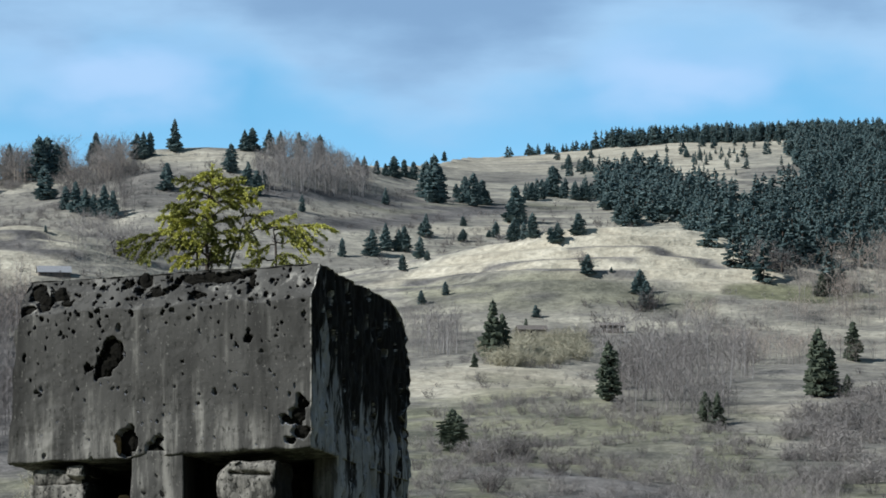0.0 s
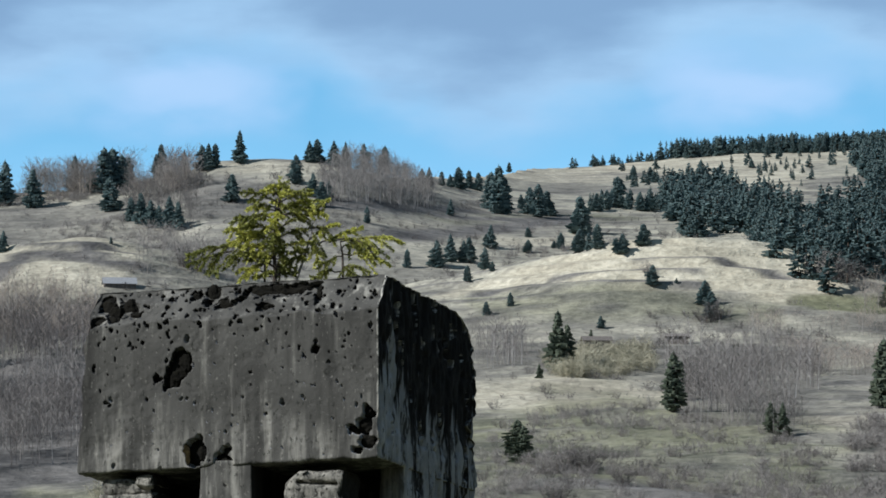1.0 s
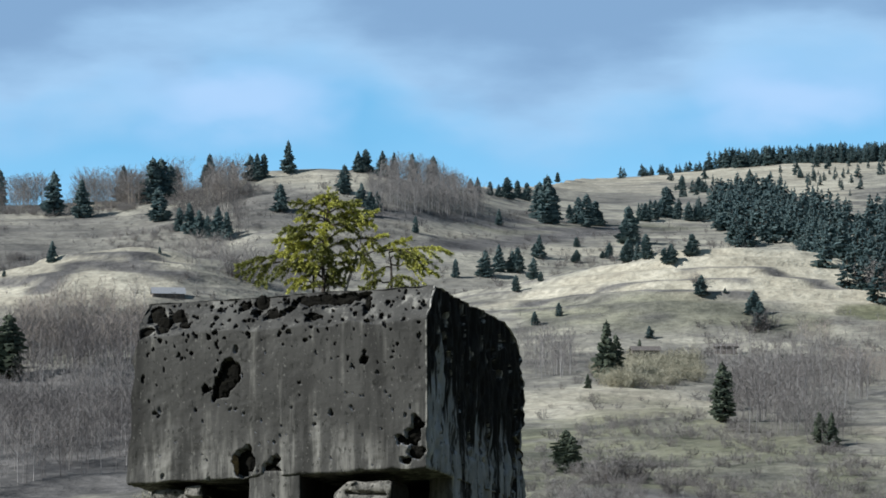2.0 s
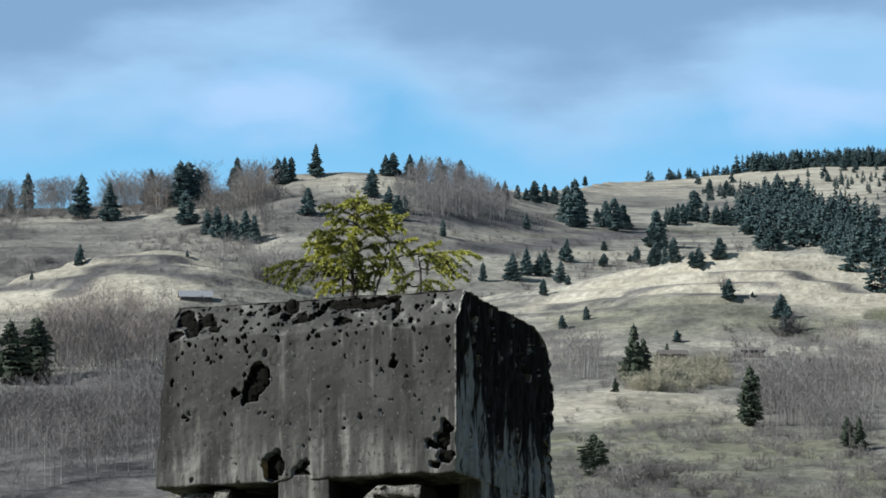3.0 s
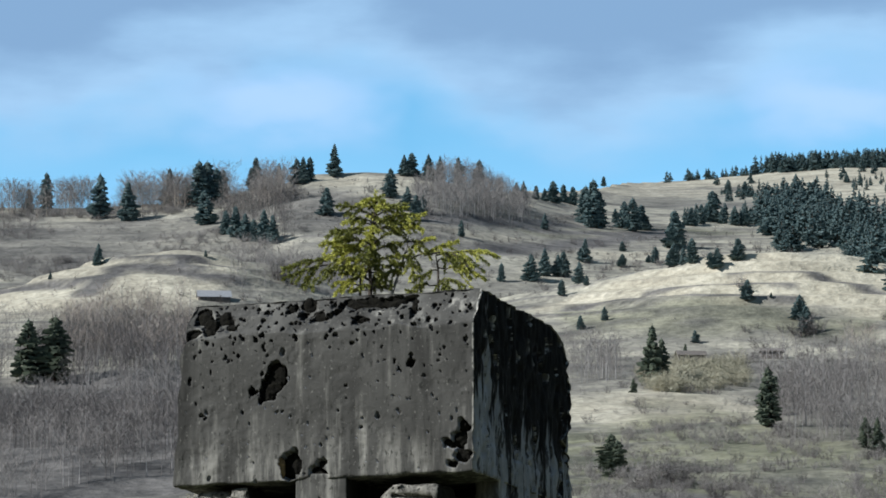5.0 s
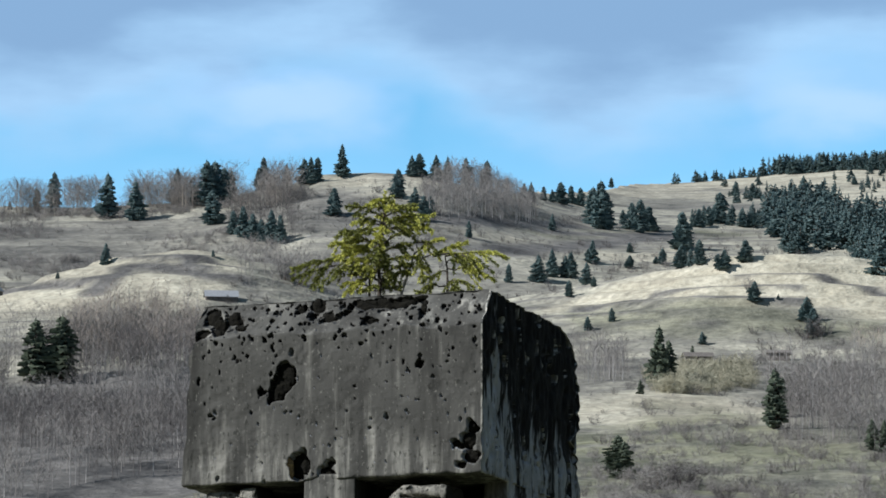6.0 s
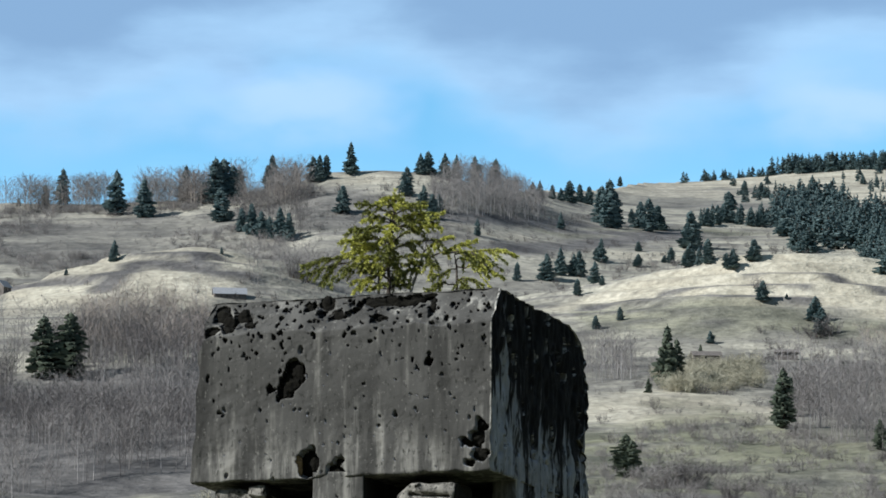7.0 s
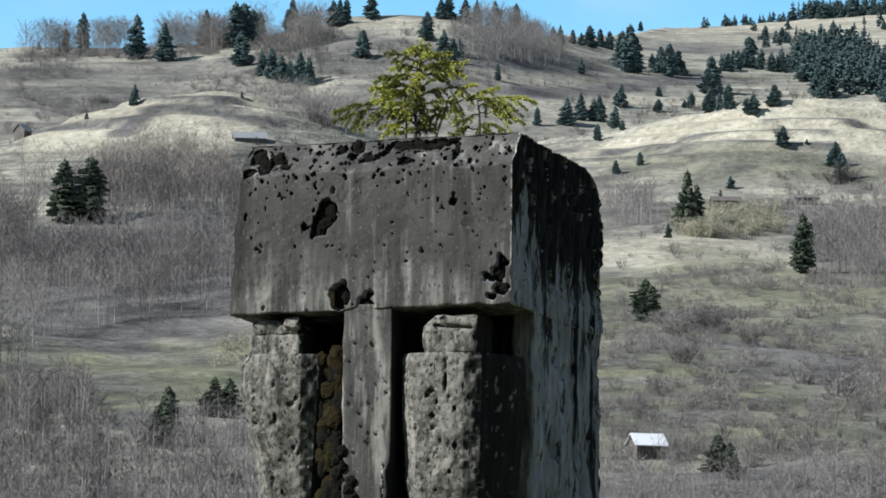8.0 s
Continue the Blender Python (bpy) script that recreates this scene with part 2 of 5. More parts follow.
    heath = np.maximum.reduce([field([(-191, 1736), (-96, 1715), (-66, 1655), (-76, 1575), (-115, 1570), (-144, 1580), (-177, 1613)]) * 0.5, field([(-71, 1775), (-51, 1773), (-22, 1734), (-12, 1687), (-48, 1658), (-66, 1655)]) * 0.75, field([(-6, 1775), (17, 1853), (36, 1809), (35, 1778), (-8, 1698), (-16, 1734)]) * 0.7, zone(60, 1800, 50, 70) * 0.35, np.clip((Y - 1540) / 30, 0, 1) * np.clip((45 - X) / 40, 0, 1) * np.clip(0.25 + 0.6 * waves(X, Y, 70, 23), 0, 0.7), zone(-80, 1150, 75, 160), zone(-70, 620, 60, 70), field([(96, 1320), (125, 1342), (144, 1283), (129, 1167), (113, 1078), (89, 1118)]) * 0.6, field([(132, 1102), (165, 1154), (136, 954), (111, 947)]) * 0.6, zone(50, 650, 80, 90), np.clip((1180 - Y) / 200, 0, 1) * np.clip(0.24 + 0.9 * waves(X, Y * 0.7, 48, 21), 0, 0.85)])
    heath = heath * (1 - 0.9 * terrace)
    for pts, w in (([(-115, 1473), (-102, 1470), (-86, 1464), (-76, 1466)], 3.2), ([(-133, 1465), (-123, 1465), (-114, 1472)], 2.6), ([(-125, 1455), (-123, 1460), (-118, 1467)], 3.0), ([(-117, 1481), (-102, 1477), (-91, 1479), (-78, 1475)], 1.6),
                   ([(-98, 1477), (-93, 1476), (-95, 1471), (-88, 1470)], 1.8), ([(-164, 1496), (-150, 1477), (-137, 1468)], 2.4), ([(17, 1654), (43, 1707), (96, 1821)], 7.0), ([(35, 1755), (70, 1794), (96, 1833)], 5.0), ([(-8, 1698), (35, 1778), (58, 1819)], 6.0),
                   # the last band is shade painted on the lower meadow
                   ([(100, 1452), (122, 1450), (150, 1440)], 1.6), ([(70, 1449), (96, 1444), (118, 1440)], 1.3), ([(42, 1447), (60, 1449), (90, 1434), (118, 1431)], 1.6), ([(66, 960), (80, 930), (92, 905)], 12.0)):
        k = line(pts, w, 0.35)
        heath, pale, green = np.maximum(heath, k), pale * (1 - 0.9 * k), green * (1 - 0.8 * k)
    # dark banks of old grass on the contour terraces
    bank = np.clip((np.sin(2 * np.pi * terrace_phase(X, Y, verts[:, 2])) - 0.55) / 0.3, 0, 1) * np.clip(0.35 + 1.3 * waves(X, Y * 0.6, 120, 17), 0, 1)
    heath = np.maximum(heath, bank * 0.85 * (1 - 0.75 * pale) * (1 - terrace))
    streak = np.clip(waves(X, Y * 3.0, 90, 13) * 1.8 - 0.2, 0, 1) * np.clip(0.5 + waves(X, Y, 240, 14), 0, 1)
    streak = np.maximum(streak, np.clip(waves(X, Y * 2.5, 38, 15) * 2.0 - 0.6, 0, 1))
    heath = np.maximum(heath, streak * 0.7 * (1 - pale))
    # unseen near ground and side slopes made dark, to cut bounce light
    near = np.clip((330 - np.hypot(X, Y)) / 80, 0, 1)
    near = np.maximum(near, np.clip((np.degrees(np.abs(np.arctan2(X, Y))) - 12) / 8, 0, 1))
    pale, green, heath = pale * (1 - near), green * (1 - near), np.maximum(heath, near)
    # dark green round the pillar, keeping bounced sun off its soffit
    dark = np.clip((250 - np.hypot(X, Y)) / 80, 0, 1)
    col = np.stack([pale, np.maximum(green, dark), heath * (1 - dark), np.ones_like(pale)], 1).astype(np.float32)
    at = me.color_attributes.new("cover", "FLOAT_COLOR", "POINT")
    at.data.foreach_set("color", col.ravel())
    ob = new("ground", me)
    tagged(ob, "dry spring hillside of tan grass and brown heath", "ground", kind="structure")
    return ob


build_ground()

# ---- shared mesh helpers ----
def fast_mesh(name, verts, tris, mats, idx=None, smooth=False):
    me = bpy.data.meshes.new(name)
    n, k = len(verts), len(tris)
    me.vertices.add(n)
    me.vertices.foreach_set("co", np.asarray(verts, np.float32).ravel())
    me.loops.add(k * 3)
    me.loops.foreach_set("vertex_index", np.asarray(tris, np.int32).ravel())
    me.polygons.add(k)
    me.polygons.foreach_set("loop_start", np.arange(0, k * 3, 3, dtype=np.int32))
    if idx is not None:
        me.polygons.foreach_set("material_index", np.asarray(idx, np.int32))
    for m in mats:
        me.materials.append(m)
    me.polygons.foreach_set("use_smooth", np.full(k, smooth, dtype=bool))
    me.update(calc_edges=True)
    me.validate()
    return me


LATTICE = np.random.RandomState(5).rand(32, 32, 32)


def vnoise(P, size, seed=0):
    """Value noise in 0..1 at points P, with cells of that size (one number or three)."""
    q = np.asarray(P, float) / np.asarray(size, float) + seed * 7.31
    i = np.floor(q).astype(int)
    f = q - i
    f = f * f * (3 - 2 * f)
    out = 0.0
    for dx in (0, 1):
        for dy in (0, 1):
            for dz in (0, 1):
                w = (f[..., 0] if dx else 1 - f[..., 0]) * (f[..., 1] if dy else 1 - f[..., 1]) * (f[..., 2] if dz else 1 - f[..., 2])
                out = out + w * LATTICE[(i[..., 0] + dx) % 32, (i[..., 1] + dy) % 32, (i[..., 2] + dz) % 32]
    return out


def child(name, me, parent, label=""):
    ob = new(name, me)
    ob.parent = parent
    if label:
        ob["label"] = label
    return ob


# ---- materials ----
def mat_plain(name, lo, hi, scale, rough=0.9, bump=0.3, dist=0.05, island=0.0, translucent=0.0):
    m, add, bsdf, out = material(name)
    geo = add("ShaderNodeNewGeometry")
    n = add("ShaderNodeTexNoise", ins={"Vector": geo.outputs["Position"], "Scale": scale, "Detail": 4.0, "Roughness": 0.65})
    fac = n.outputs[0]
    if island:
        fac = add("ShaderNodeMath", operation="MULTIPLY_ADD", ins={0: add("ShaderNodeMath", operation="SUBTRACT", ins={0: geo.outputs["Random Per Island"], 1: 0.5}).outputs[0], 1: island, 2: n.outputs[0]}).outputs[0]
    col = ramp(add, fac, [(0.25, lo), (0.75, hi)])
    m.node_tree.links.new(col, bsdf.inputs["Base Color"])
    bsdf.inputs["Roughness"].default_value = rough
    bsdf.inputs["Specular IOR Level"].default_value = 0.2
    bp = add("ShaderNodeBump", ins={"Height": n.outputs[0], "Strength": bump, "Distance": dist})
    m.node_tree.links.new(bp.outputs[0], bsdf.inputs["Normal"])
    if translucent:
        tr = add("ShaderNodeBsdfTranslucent", ins={0: col})
        mx = add("ShaderNodeMixShader", ins={0: translucent, 1: bsdf.outputs[0], 2: tr.outputs[0]})
        m.node_tree.links.new(mx.outputs[0], out.inputs[0])
    return m


# distant crowns: blue-grey haze is put into the needle colour
SPRUCE = mat_plain("spruce_needles", (0.056, 0.092, 0.094), (0.122, 0.166, 0.158), 0.5, island=0.5)
SPRUCE_LOW = mat_plain("young_spruce_needles", (0.052, 0.068, 0.050), (0.112, 0.132, 0.090), 0.5, island=0.5)
BARK = mat_plain("spruce_bark", (0.06, 0.045, 0.035), (0.13, 0.10, 0.08), 2.0)
TWIG = mat_plain("bare_twigs", (0.150, 0.140, 0.130), (0.310, 0.288, 0.262), 0.03, island=0.5)
TWIG_DARK = mat_plain("bare_twigs_dark", (0.076, 0.070, 0.066), (0.172, 0.158, 0.148), 0.03, island=0.5)
TWIG_WARM = mat_plain("bare_twigs_warm", (0.22, 0.190, 0.16), (0.42, 0.365, 0.305), 0.03, island=0.5)
CATKIN = mat_plain("budding_willow_twigs", (0.25, 0.235, 0.165), (0.45, 0.425, 0.315), 0.05, island=0.4)
BIRCH = mat_plain("birch_bark", (0.17, 0.160, 0.15), (0.38, 0.365, 0.345), 1.2)


# ---- trees: arrays of vertices, triangles and material numbers ----
def spruce_arrays(rng, n_whorl=17, per=8, ragged=0.25, wide=0.19):
    """A spruce one metre high: (trunk, crown)."""
    V, T = [], []
    lean = rng.uniform(-0.015, 0.015)
    taper = rng.uniform(0.55, 0.85)
    for w in range(n_whorl):
        for k in range(per):
            u = np.clip((w + rng.uniform(-0.9, 0.9)) / n_whorl, 0, 0.97)
            z = 0.05 + 0.92 * u
            a = rng.uniform(0, 2 * np.pi)
            lobe = 1 + ragged * (vnoise(np.array([np.cos(a) * 1.5, np.sin(a) * 1.5, z * 6.0]), 1.0, n_whorl) - 0.5) * 2
            r = (wide * (1 - u) ** taper * min(1.0, 0.55 + 3.5 * u) + 0.012) * lobe * rng.uniform(0.72, 1.08)
            droop = r * rng.uniform(0.05, 0.40)
            ca, sa = np.cos(a), np.sin(a)
            wd = 0.30 * r + 0.010
            c = np.array([lean * z, 0, z])
            mid = c + np.array([ca * r * 0.55, sa * r * 0.55, -droop * 0.35])
            tip = c + np.array([ca * r, sa * r, -droop * rng.uniform(0.5, 1.0)])
            side = np.array([-sa, ca, 0]) * wd
            drop = np.array([0, 0, -0.030 - 0.08 * r])
            b = len(V)
            V += [c + [0, 0, 0.012], mid + side, tip, mid - side, mid + drop, mid + side * 0.55 + drop * 1.2, mid - side * 0.55 + drop * 1.2, tip + drop * 0.6]
            T += [(b, b + 1, b + 2), (b, b + 2, b + 3), (b, b + 4, b + 2), (b + 1, b + 5, b + 2), (b + 3, b + 2, b + 6), (b + 4, b + 7, b + 2)]
    b = len(V)
    V += [(0.012, 0, 0.93), (-0.008, 0.010, 0.93), (-0.006, -0.010, 0.93), (lean, 0, 1.0)]
    T += [(b, b + 1, b + 3), (b + 1, b + 2, b + 3), (b + 2, b, b + 3)]
    tv, tt = tube_arrays([(0, 0, -0.03), (lean * 0.5, 0, 0.5), (lean, 0, 0.97)], [0.017, 0.010, 0.002], 5)
    return (np.array(tv), np.array(tt)), (np.array(V, float), np.array(T))


def tube_arrays(points, radii, sides):
    V, T = [], []
    pts = [np.array(p, float) for p in points]
    for i, (p, r) in enumerate(zip(pts, radii)):
        d = pts[min(i + 1, len(pts) - 1)] - pts[max(i - 1, 0)]
        d = d / (np.linalg.norm(d) + 1e-9)
        s = np.cross(d, [0.31, 0.95, 0.08])
        s = s / (np.linalg.norm(s) + 1e-9)
        t = np.cross(d, s)
        for k in range(sides):
            a = 2 * np.pi * k / sides
            V.append(p + r * (np.cos(a) * s + np.sin(a) * t))
    for i in range(len(pts) - 1):
        for k in range(sides):
            a, b = i * sides + k, i * sides + (k + 1) % sides
            T += [(a, b, b + sides), (a, b + sides, a + sides)]
    return V, T


def bare_arrays(rng, limbs=10, twigs=17, wide=0.26, trunk=0.011, low=0.22):
    """A leafless tree one metre high: trunk and limbs (material 0), fine twigs (material 1)."""
    V, T, M = [], [], []

    def blade(p, q, w, m):
        s = np.cross(q - p, rng.uniform(-1, 1, 3))
        s = s / (np.linalg.norm(s) + 1e-9) * w
        n = len(V)
        V.extend([p - s, p + s, q])
        T.append((n, n + 1, n + 2))
        M.append(m)
    bend = rng.uniform(-0.05, 0.05, 2)
    pts = [(0, 0, -0.03), (bend[0] * 0.4, bend[1] * 0.4, 0.35), (bend[0], bend[1], 0.75), (bend[0] * 1.4, bend[1] * 1.4, 0.97)]
    v, t = tube_arrays(pts, [trunk, trunk * 0.8, trunk * 0.45, 0.001], 4)
    V += list(v)
    T += t
    M += [0] * len(t)
    for i in range(limbs):
        z0 = low + (0.86 - low) * (i + rng.rand()) / limbs
        a = 2.4 * i + rng.uniform(-0.5, 0.5)
        base = np.array([bend[0] * z0, bend[1] * z0, z0])
        reach = wide * np.sin(np.pi * min(1.0, 0.25 + 0.75 * (z0 - low) / (1.0 - low))) * rng.uniform(0.7, 1.15) + 0.03
        tip = base + np.array([np.cos(a) * reach, np.sin(a) * reach, min(1.02 - z0, reach * rng.uniform(0.8, 1.7))])
        blade(base, tip, trunk * 0.38, 0 if z0 < 0.6 else 1)
        for k in range(twigs):
            p = base + (tip - base) * rng.uniform(0.25, 1.0)
            d = (tip - base) / np.linalg.norm(tip - base) + rng.normal(size=3) * 0.55 + np.array([0, 0, 0.25])
            blade(p, p + d / np.linalg.norm(d) * rng.uniform(0.05, 0.15), rng.uniform(0.0018, 0.0036), 1)
    return np.array(V), np.array(T), np.array(M)


def bush_arrays(rng, stems=13, twigs=17, wide=0.62, thin=1.15):
    """A leafless bush one metre high: many thin stems that fork."""
    V, T = [], []

    def blade(p, q, w):
        d = q - p
        s = np.cross(d, rng.uniform(-1, 1, 3))
        s = s / (np.linalg.norm(s) + 1e-9) * w
        n = len(V)
        V.extend([p - s, p + s, q])
        T.append((n, n + 1, n + 2))
    for i in range(stems):
        a = rng.uniform(0, 2 * np.pi)
        r = wide * np.sqrt(rng.rand())
        foot = np.array([np.cos(a) * r * 0.35, np.sin(a) * r * 0.35, -0.02])
        top = np.array([np.cos(a) * r, np.sin(a) * r, (1 - 0.5 * (r / wide) ** 2) * rng.uniform(0.7, 1.0)])
        blade(foot, top, 0.009)
        for k in range(twigs):
            u = rng.uniform(0.15, 0.95)
            p = foot + (top - foot) * u
            q = p + rng.normal(size=3) * np.array([0.13, 0.13, 0.09]) + np.array([0, 0, 0.07])
            q[2] = max(q[2], 0.02)
            blade(p, q, rng.uniform(0.007, 0.014) * thin)
    return np.array(V), np.array(T), np.zeros(len(T), int)


def joined(name, variants, places, mats, label, category, rng):
    """ONE object of many plants: places are rows of x, y, height."""
    VV, TT, MM, n = [], [], [], 0
    zs = ground(places[:, 0], places[:, 1])
    for (x, y, h), z in zip(places, zs):
        v, t, m = variants[rng.randint(len(variants))]
        a = rng.uniform(0, 2 * np.pi)
        w = h * rng.uniform(0.85, 1.2)
        ca, sa = np.cos(a) * w, np.sin(a) * w
        q = np.empty_like(v)
        q[:, 0] = x + v[:, 0] * ca - v[:, 1] * sa
        q[:, 1] = y + v[:, 0] * sa + v[:, 1] * ca
        q[:, 2] = z + v[:, 2] * h
        VV.append(q)
        TT.append(t + n)
        MM.append(m)
        n += len(v)
    ob = new(name, fast_mesh(name, np.vstack(VV), np.vstack(TT), mats, np.concatenate(MM)))
    tagged(ob, label, category, kind="stuff")
    return ob


def inside(rng, count, corners, h0, h1, clump=0.0, size=40.0, seed=1):
    """Random places inside the outline, thinned into clumps."""
    c = np.array(corners, float)
    out = []
    lo, hi = c.min(0), c.max(0)
    while len(out) < count:
        p = rng.uniform(lo, hi)
        hit = False
        for (x0, y0), (x1, y1) in zip(c, np.roll(c, -1, 0)):
            if (y0 > p[1]) != (y1 > p[1]) and p[0] < (x1 - x0) * (p[1] - y0) / (y1 - y0) + x0:
                hit = not hit
        if hit and (clump == 0 or vnoise(np.array([p[0], p[1] * 0.5, 0.0]), size, seed) > clump * rng.uniform(0.85, 1.15)):
            out.append((p[0], p[1], rng.uniform(h0, h1)))
    return np.array(out)


rng = np.random.RandomState(11)
spruces = []
for i in range(6):
    tr, cr = spruce_arrays(rng, n_whorl=20 + i, per=10, ragged=0.25 + 0.08 * i, wide=(0.20, 0.24, 0.27, 0.22, 0.31, 0.25)[i])
    spruces.append((fast_mesh("trunk", *tr, [BARK]), fast_mesh("crown", *cr, [SPRUCE]), fast_mesh("crown", *cr, [SPRUCE_LOW])))


def spruce(x, y, h, label, group, young=False, wide=1.0):
    k = rng.randint(len(spruces))
    root = new("spruce_tree")
    w = h * wide * rng.uniform(1.1, 1.5)
    root.matrix_world = Matrix.LocRotScale((x, y, float(ground(x, y)) - 0.1), Euler((0, 0, rng.uniform(0, 6.28))), (w, w, h))
    tagged(root, label, "tree", group)
    child("trunk", spruces[k][0], root)
    child("crown", spruces[k][2 if young else 1], root)


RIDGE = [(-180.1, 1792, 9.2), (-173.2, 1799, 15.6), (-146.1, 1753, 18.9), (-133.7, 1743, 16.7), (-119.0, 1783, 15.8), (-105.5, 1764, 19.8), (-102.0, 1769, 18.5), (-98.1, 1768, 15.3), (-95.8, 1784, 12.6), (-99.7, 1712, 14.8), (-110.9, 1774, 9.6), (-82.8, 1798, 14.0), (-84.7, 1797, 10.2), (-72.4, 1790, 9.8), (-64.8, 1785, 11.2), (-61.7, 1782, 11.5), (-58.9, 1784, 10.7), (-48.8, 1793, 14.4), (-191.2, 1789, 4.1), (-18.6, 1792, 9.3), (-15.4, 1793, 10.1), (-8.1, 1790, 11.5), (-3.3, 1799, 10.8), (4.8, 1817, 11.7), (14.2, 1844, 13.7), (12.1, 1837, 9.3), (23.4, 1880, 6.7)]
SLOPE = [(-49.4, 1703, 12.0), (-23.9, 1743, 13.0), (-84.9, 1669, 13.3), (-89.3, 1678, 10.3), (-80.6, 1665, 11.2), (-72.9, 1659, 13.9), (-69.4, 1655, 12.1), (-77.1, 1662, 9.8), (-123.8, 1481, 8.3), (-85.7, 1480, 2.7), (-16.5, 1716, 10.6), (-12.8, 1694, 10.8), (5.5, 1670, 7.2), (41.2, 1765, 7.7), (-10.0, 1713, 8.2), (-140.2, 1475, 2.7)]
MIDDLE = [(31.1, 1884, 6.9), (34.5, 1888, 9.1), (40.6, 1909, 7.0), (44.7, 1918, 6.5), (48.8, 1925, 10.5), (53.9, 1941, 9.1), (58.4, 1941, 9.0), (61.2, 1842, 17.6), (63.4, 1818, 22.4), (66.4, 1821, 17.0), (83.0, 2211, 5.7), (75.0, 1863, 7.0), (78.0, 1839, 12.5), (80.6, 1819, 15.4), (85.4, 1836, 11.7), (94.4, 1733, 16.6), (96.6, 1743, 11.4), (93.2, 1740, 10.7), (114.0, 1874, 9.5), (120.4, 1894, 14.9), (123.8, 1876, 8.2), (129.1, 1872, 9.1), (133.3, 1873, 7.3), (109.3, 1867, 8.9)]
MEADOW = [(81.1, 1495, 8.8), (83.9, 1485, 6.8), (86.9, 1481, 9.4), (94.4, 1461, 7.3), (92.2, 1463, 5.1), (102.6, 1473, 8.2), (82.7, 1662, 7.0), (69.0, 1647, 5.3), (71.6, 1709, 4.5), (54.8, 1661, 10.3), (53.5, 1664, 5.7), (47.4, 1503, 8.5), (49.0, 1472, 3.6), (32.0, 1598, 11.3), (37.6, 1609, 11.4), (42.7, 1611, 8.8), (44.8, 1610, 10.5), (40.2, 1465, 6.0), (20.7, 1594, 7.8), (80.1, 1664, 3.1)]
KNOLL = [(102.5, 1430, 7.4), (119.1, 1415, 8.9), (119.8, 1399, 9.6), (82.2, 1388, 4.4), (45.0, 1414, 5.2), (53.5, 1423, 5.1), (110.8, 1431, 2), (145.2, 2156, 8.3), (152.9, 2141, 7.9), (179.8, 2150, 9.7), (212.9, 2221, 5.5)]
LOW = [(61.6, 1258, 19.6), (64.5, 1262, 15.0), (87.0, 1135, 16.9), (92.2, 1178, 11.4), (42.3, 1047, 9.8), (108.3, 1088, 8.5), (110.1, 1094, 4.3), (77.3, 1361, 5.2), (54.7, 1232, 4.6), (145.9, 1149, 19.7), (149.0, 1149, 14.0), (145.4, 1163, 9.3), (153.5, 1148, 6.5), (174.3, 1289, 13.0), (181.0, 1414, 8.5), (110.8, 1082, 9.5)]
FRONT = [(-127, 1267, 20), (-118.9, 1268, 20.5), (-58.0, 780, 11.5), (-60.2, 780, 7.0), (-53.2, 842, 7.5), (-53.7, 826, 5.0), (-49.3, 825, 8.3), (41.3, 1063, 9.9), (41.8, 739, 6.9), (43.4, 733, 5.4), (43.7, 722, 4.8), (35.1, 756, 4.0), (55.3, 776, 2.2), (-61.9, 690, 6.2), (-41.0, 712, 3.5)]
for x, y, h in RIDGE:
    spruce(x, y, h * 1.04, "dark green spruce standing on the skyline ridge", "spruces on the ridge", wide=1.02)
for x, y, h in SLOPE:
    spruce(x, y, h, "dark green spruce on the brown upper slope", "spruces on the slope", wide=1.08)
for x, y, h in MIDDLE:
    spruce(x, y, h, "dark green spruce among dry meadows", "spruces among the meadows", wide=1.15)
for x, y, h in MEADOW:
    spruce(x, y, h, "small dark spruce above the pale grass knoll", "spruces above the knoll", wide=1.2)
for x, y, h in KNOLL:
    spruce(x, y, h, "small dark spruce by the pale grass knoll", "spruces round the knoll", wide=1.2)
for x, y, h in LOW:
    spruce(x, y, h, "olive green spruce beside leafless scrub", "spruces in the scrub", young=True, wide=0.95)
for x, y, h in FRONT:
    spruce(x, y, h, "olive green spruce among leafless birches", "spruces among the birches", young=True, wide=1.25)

# dense spruce forest, bare woods, bushes and grass
crowns = []
for i in range(6):
    tr, cr = spruce_arrays(rng, n_whorl=12, per=6, ragged=0.35, wide=0.25 + 0.025 * i)
    crowns.append((np.vstack([cr[0], tr[0]]), np.vstack([cr[1], tr[1] + len(cr[0])]), np.r_[np.zeros(len(cr[1]), int), np.ones(len(tr[1]), int)]))
forest = np.vstack([
    inside(rng, 520, [(142, 1941), (137, 1719), (162, 1730), (148, 1454), (158, 1423), (185, 1419), (210, 1461), (274, 1901), (238, 1885), (201, 1804), (188, 1868), (177, 1950), (160, 2003)], 9, 17),
    inside(rng, 40, [(142, 1941), (137, 1719), (162, 1735), (177, 1950)], 8, 15),
    inside(rng, 300, [(267, 2232), (241, 1923), (274, 1901), (320, 2219), (300, 2270)], 9, 16, 0.40, 24.0),
    inside(rng, 520, [(170, 2352), (190, 2335), (255, 2325), (345, 2330), (350, 2370), (240, 2380)], 6, 12),
    inside(rng, 36, [(118, 2300), (150, 2372), (185, 2372), (170, 2330)], 3, 8),
    inside(rng, 75, [(120, 2050), (150, 2300), (290, 2300), (245, 1980)], 3.0, 8, 0.45, 40.0),
    inside(rng, 45, [(100, 1885), (110, 1925), (142, 1935), (140, 1880)], 4, 9),
])
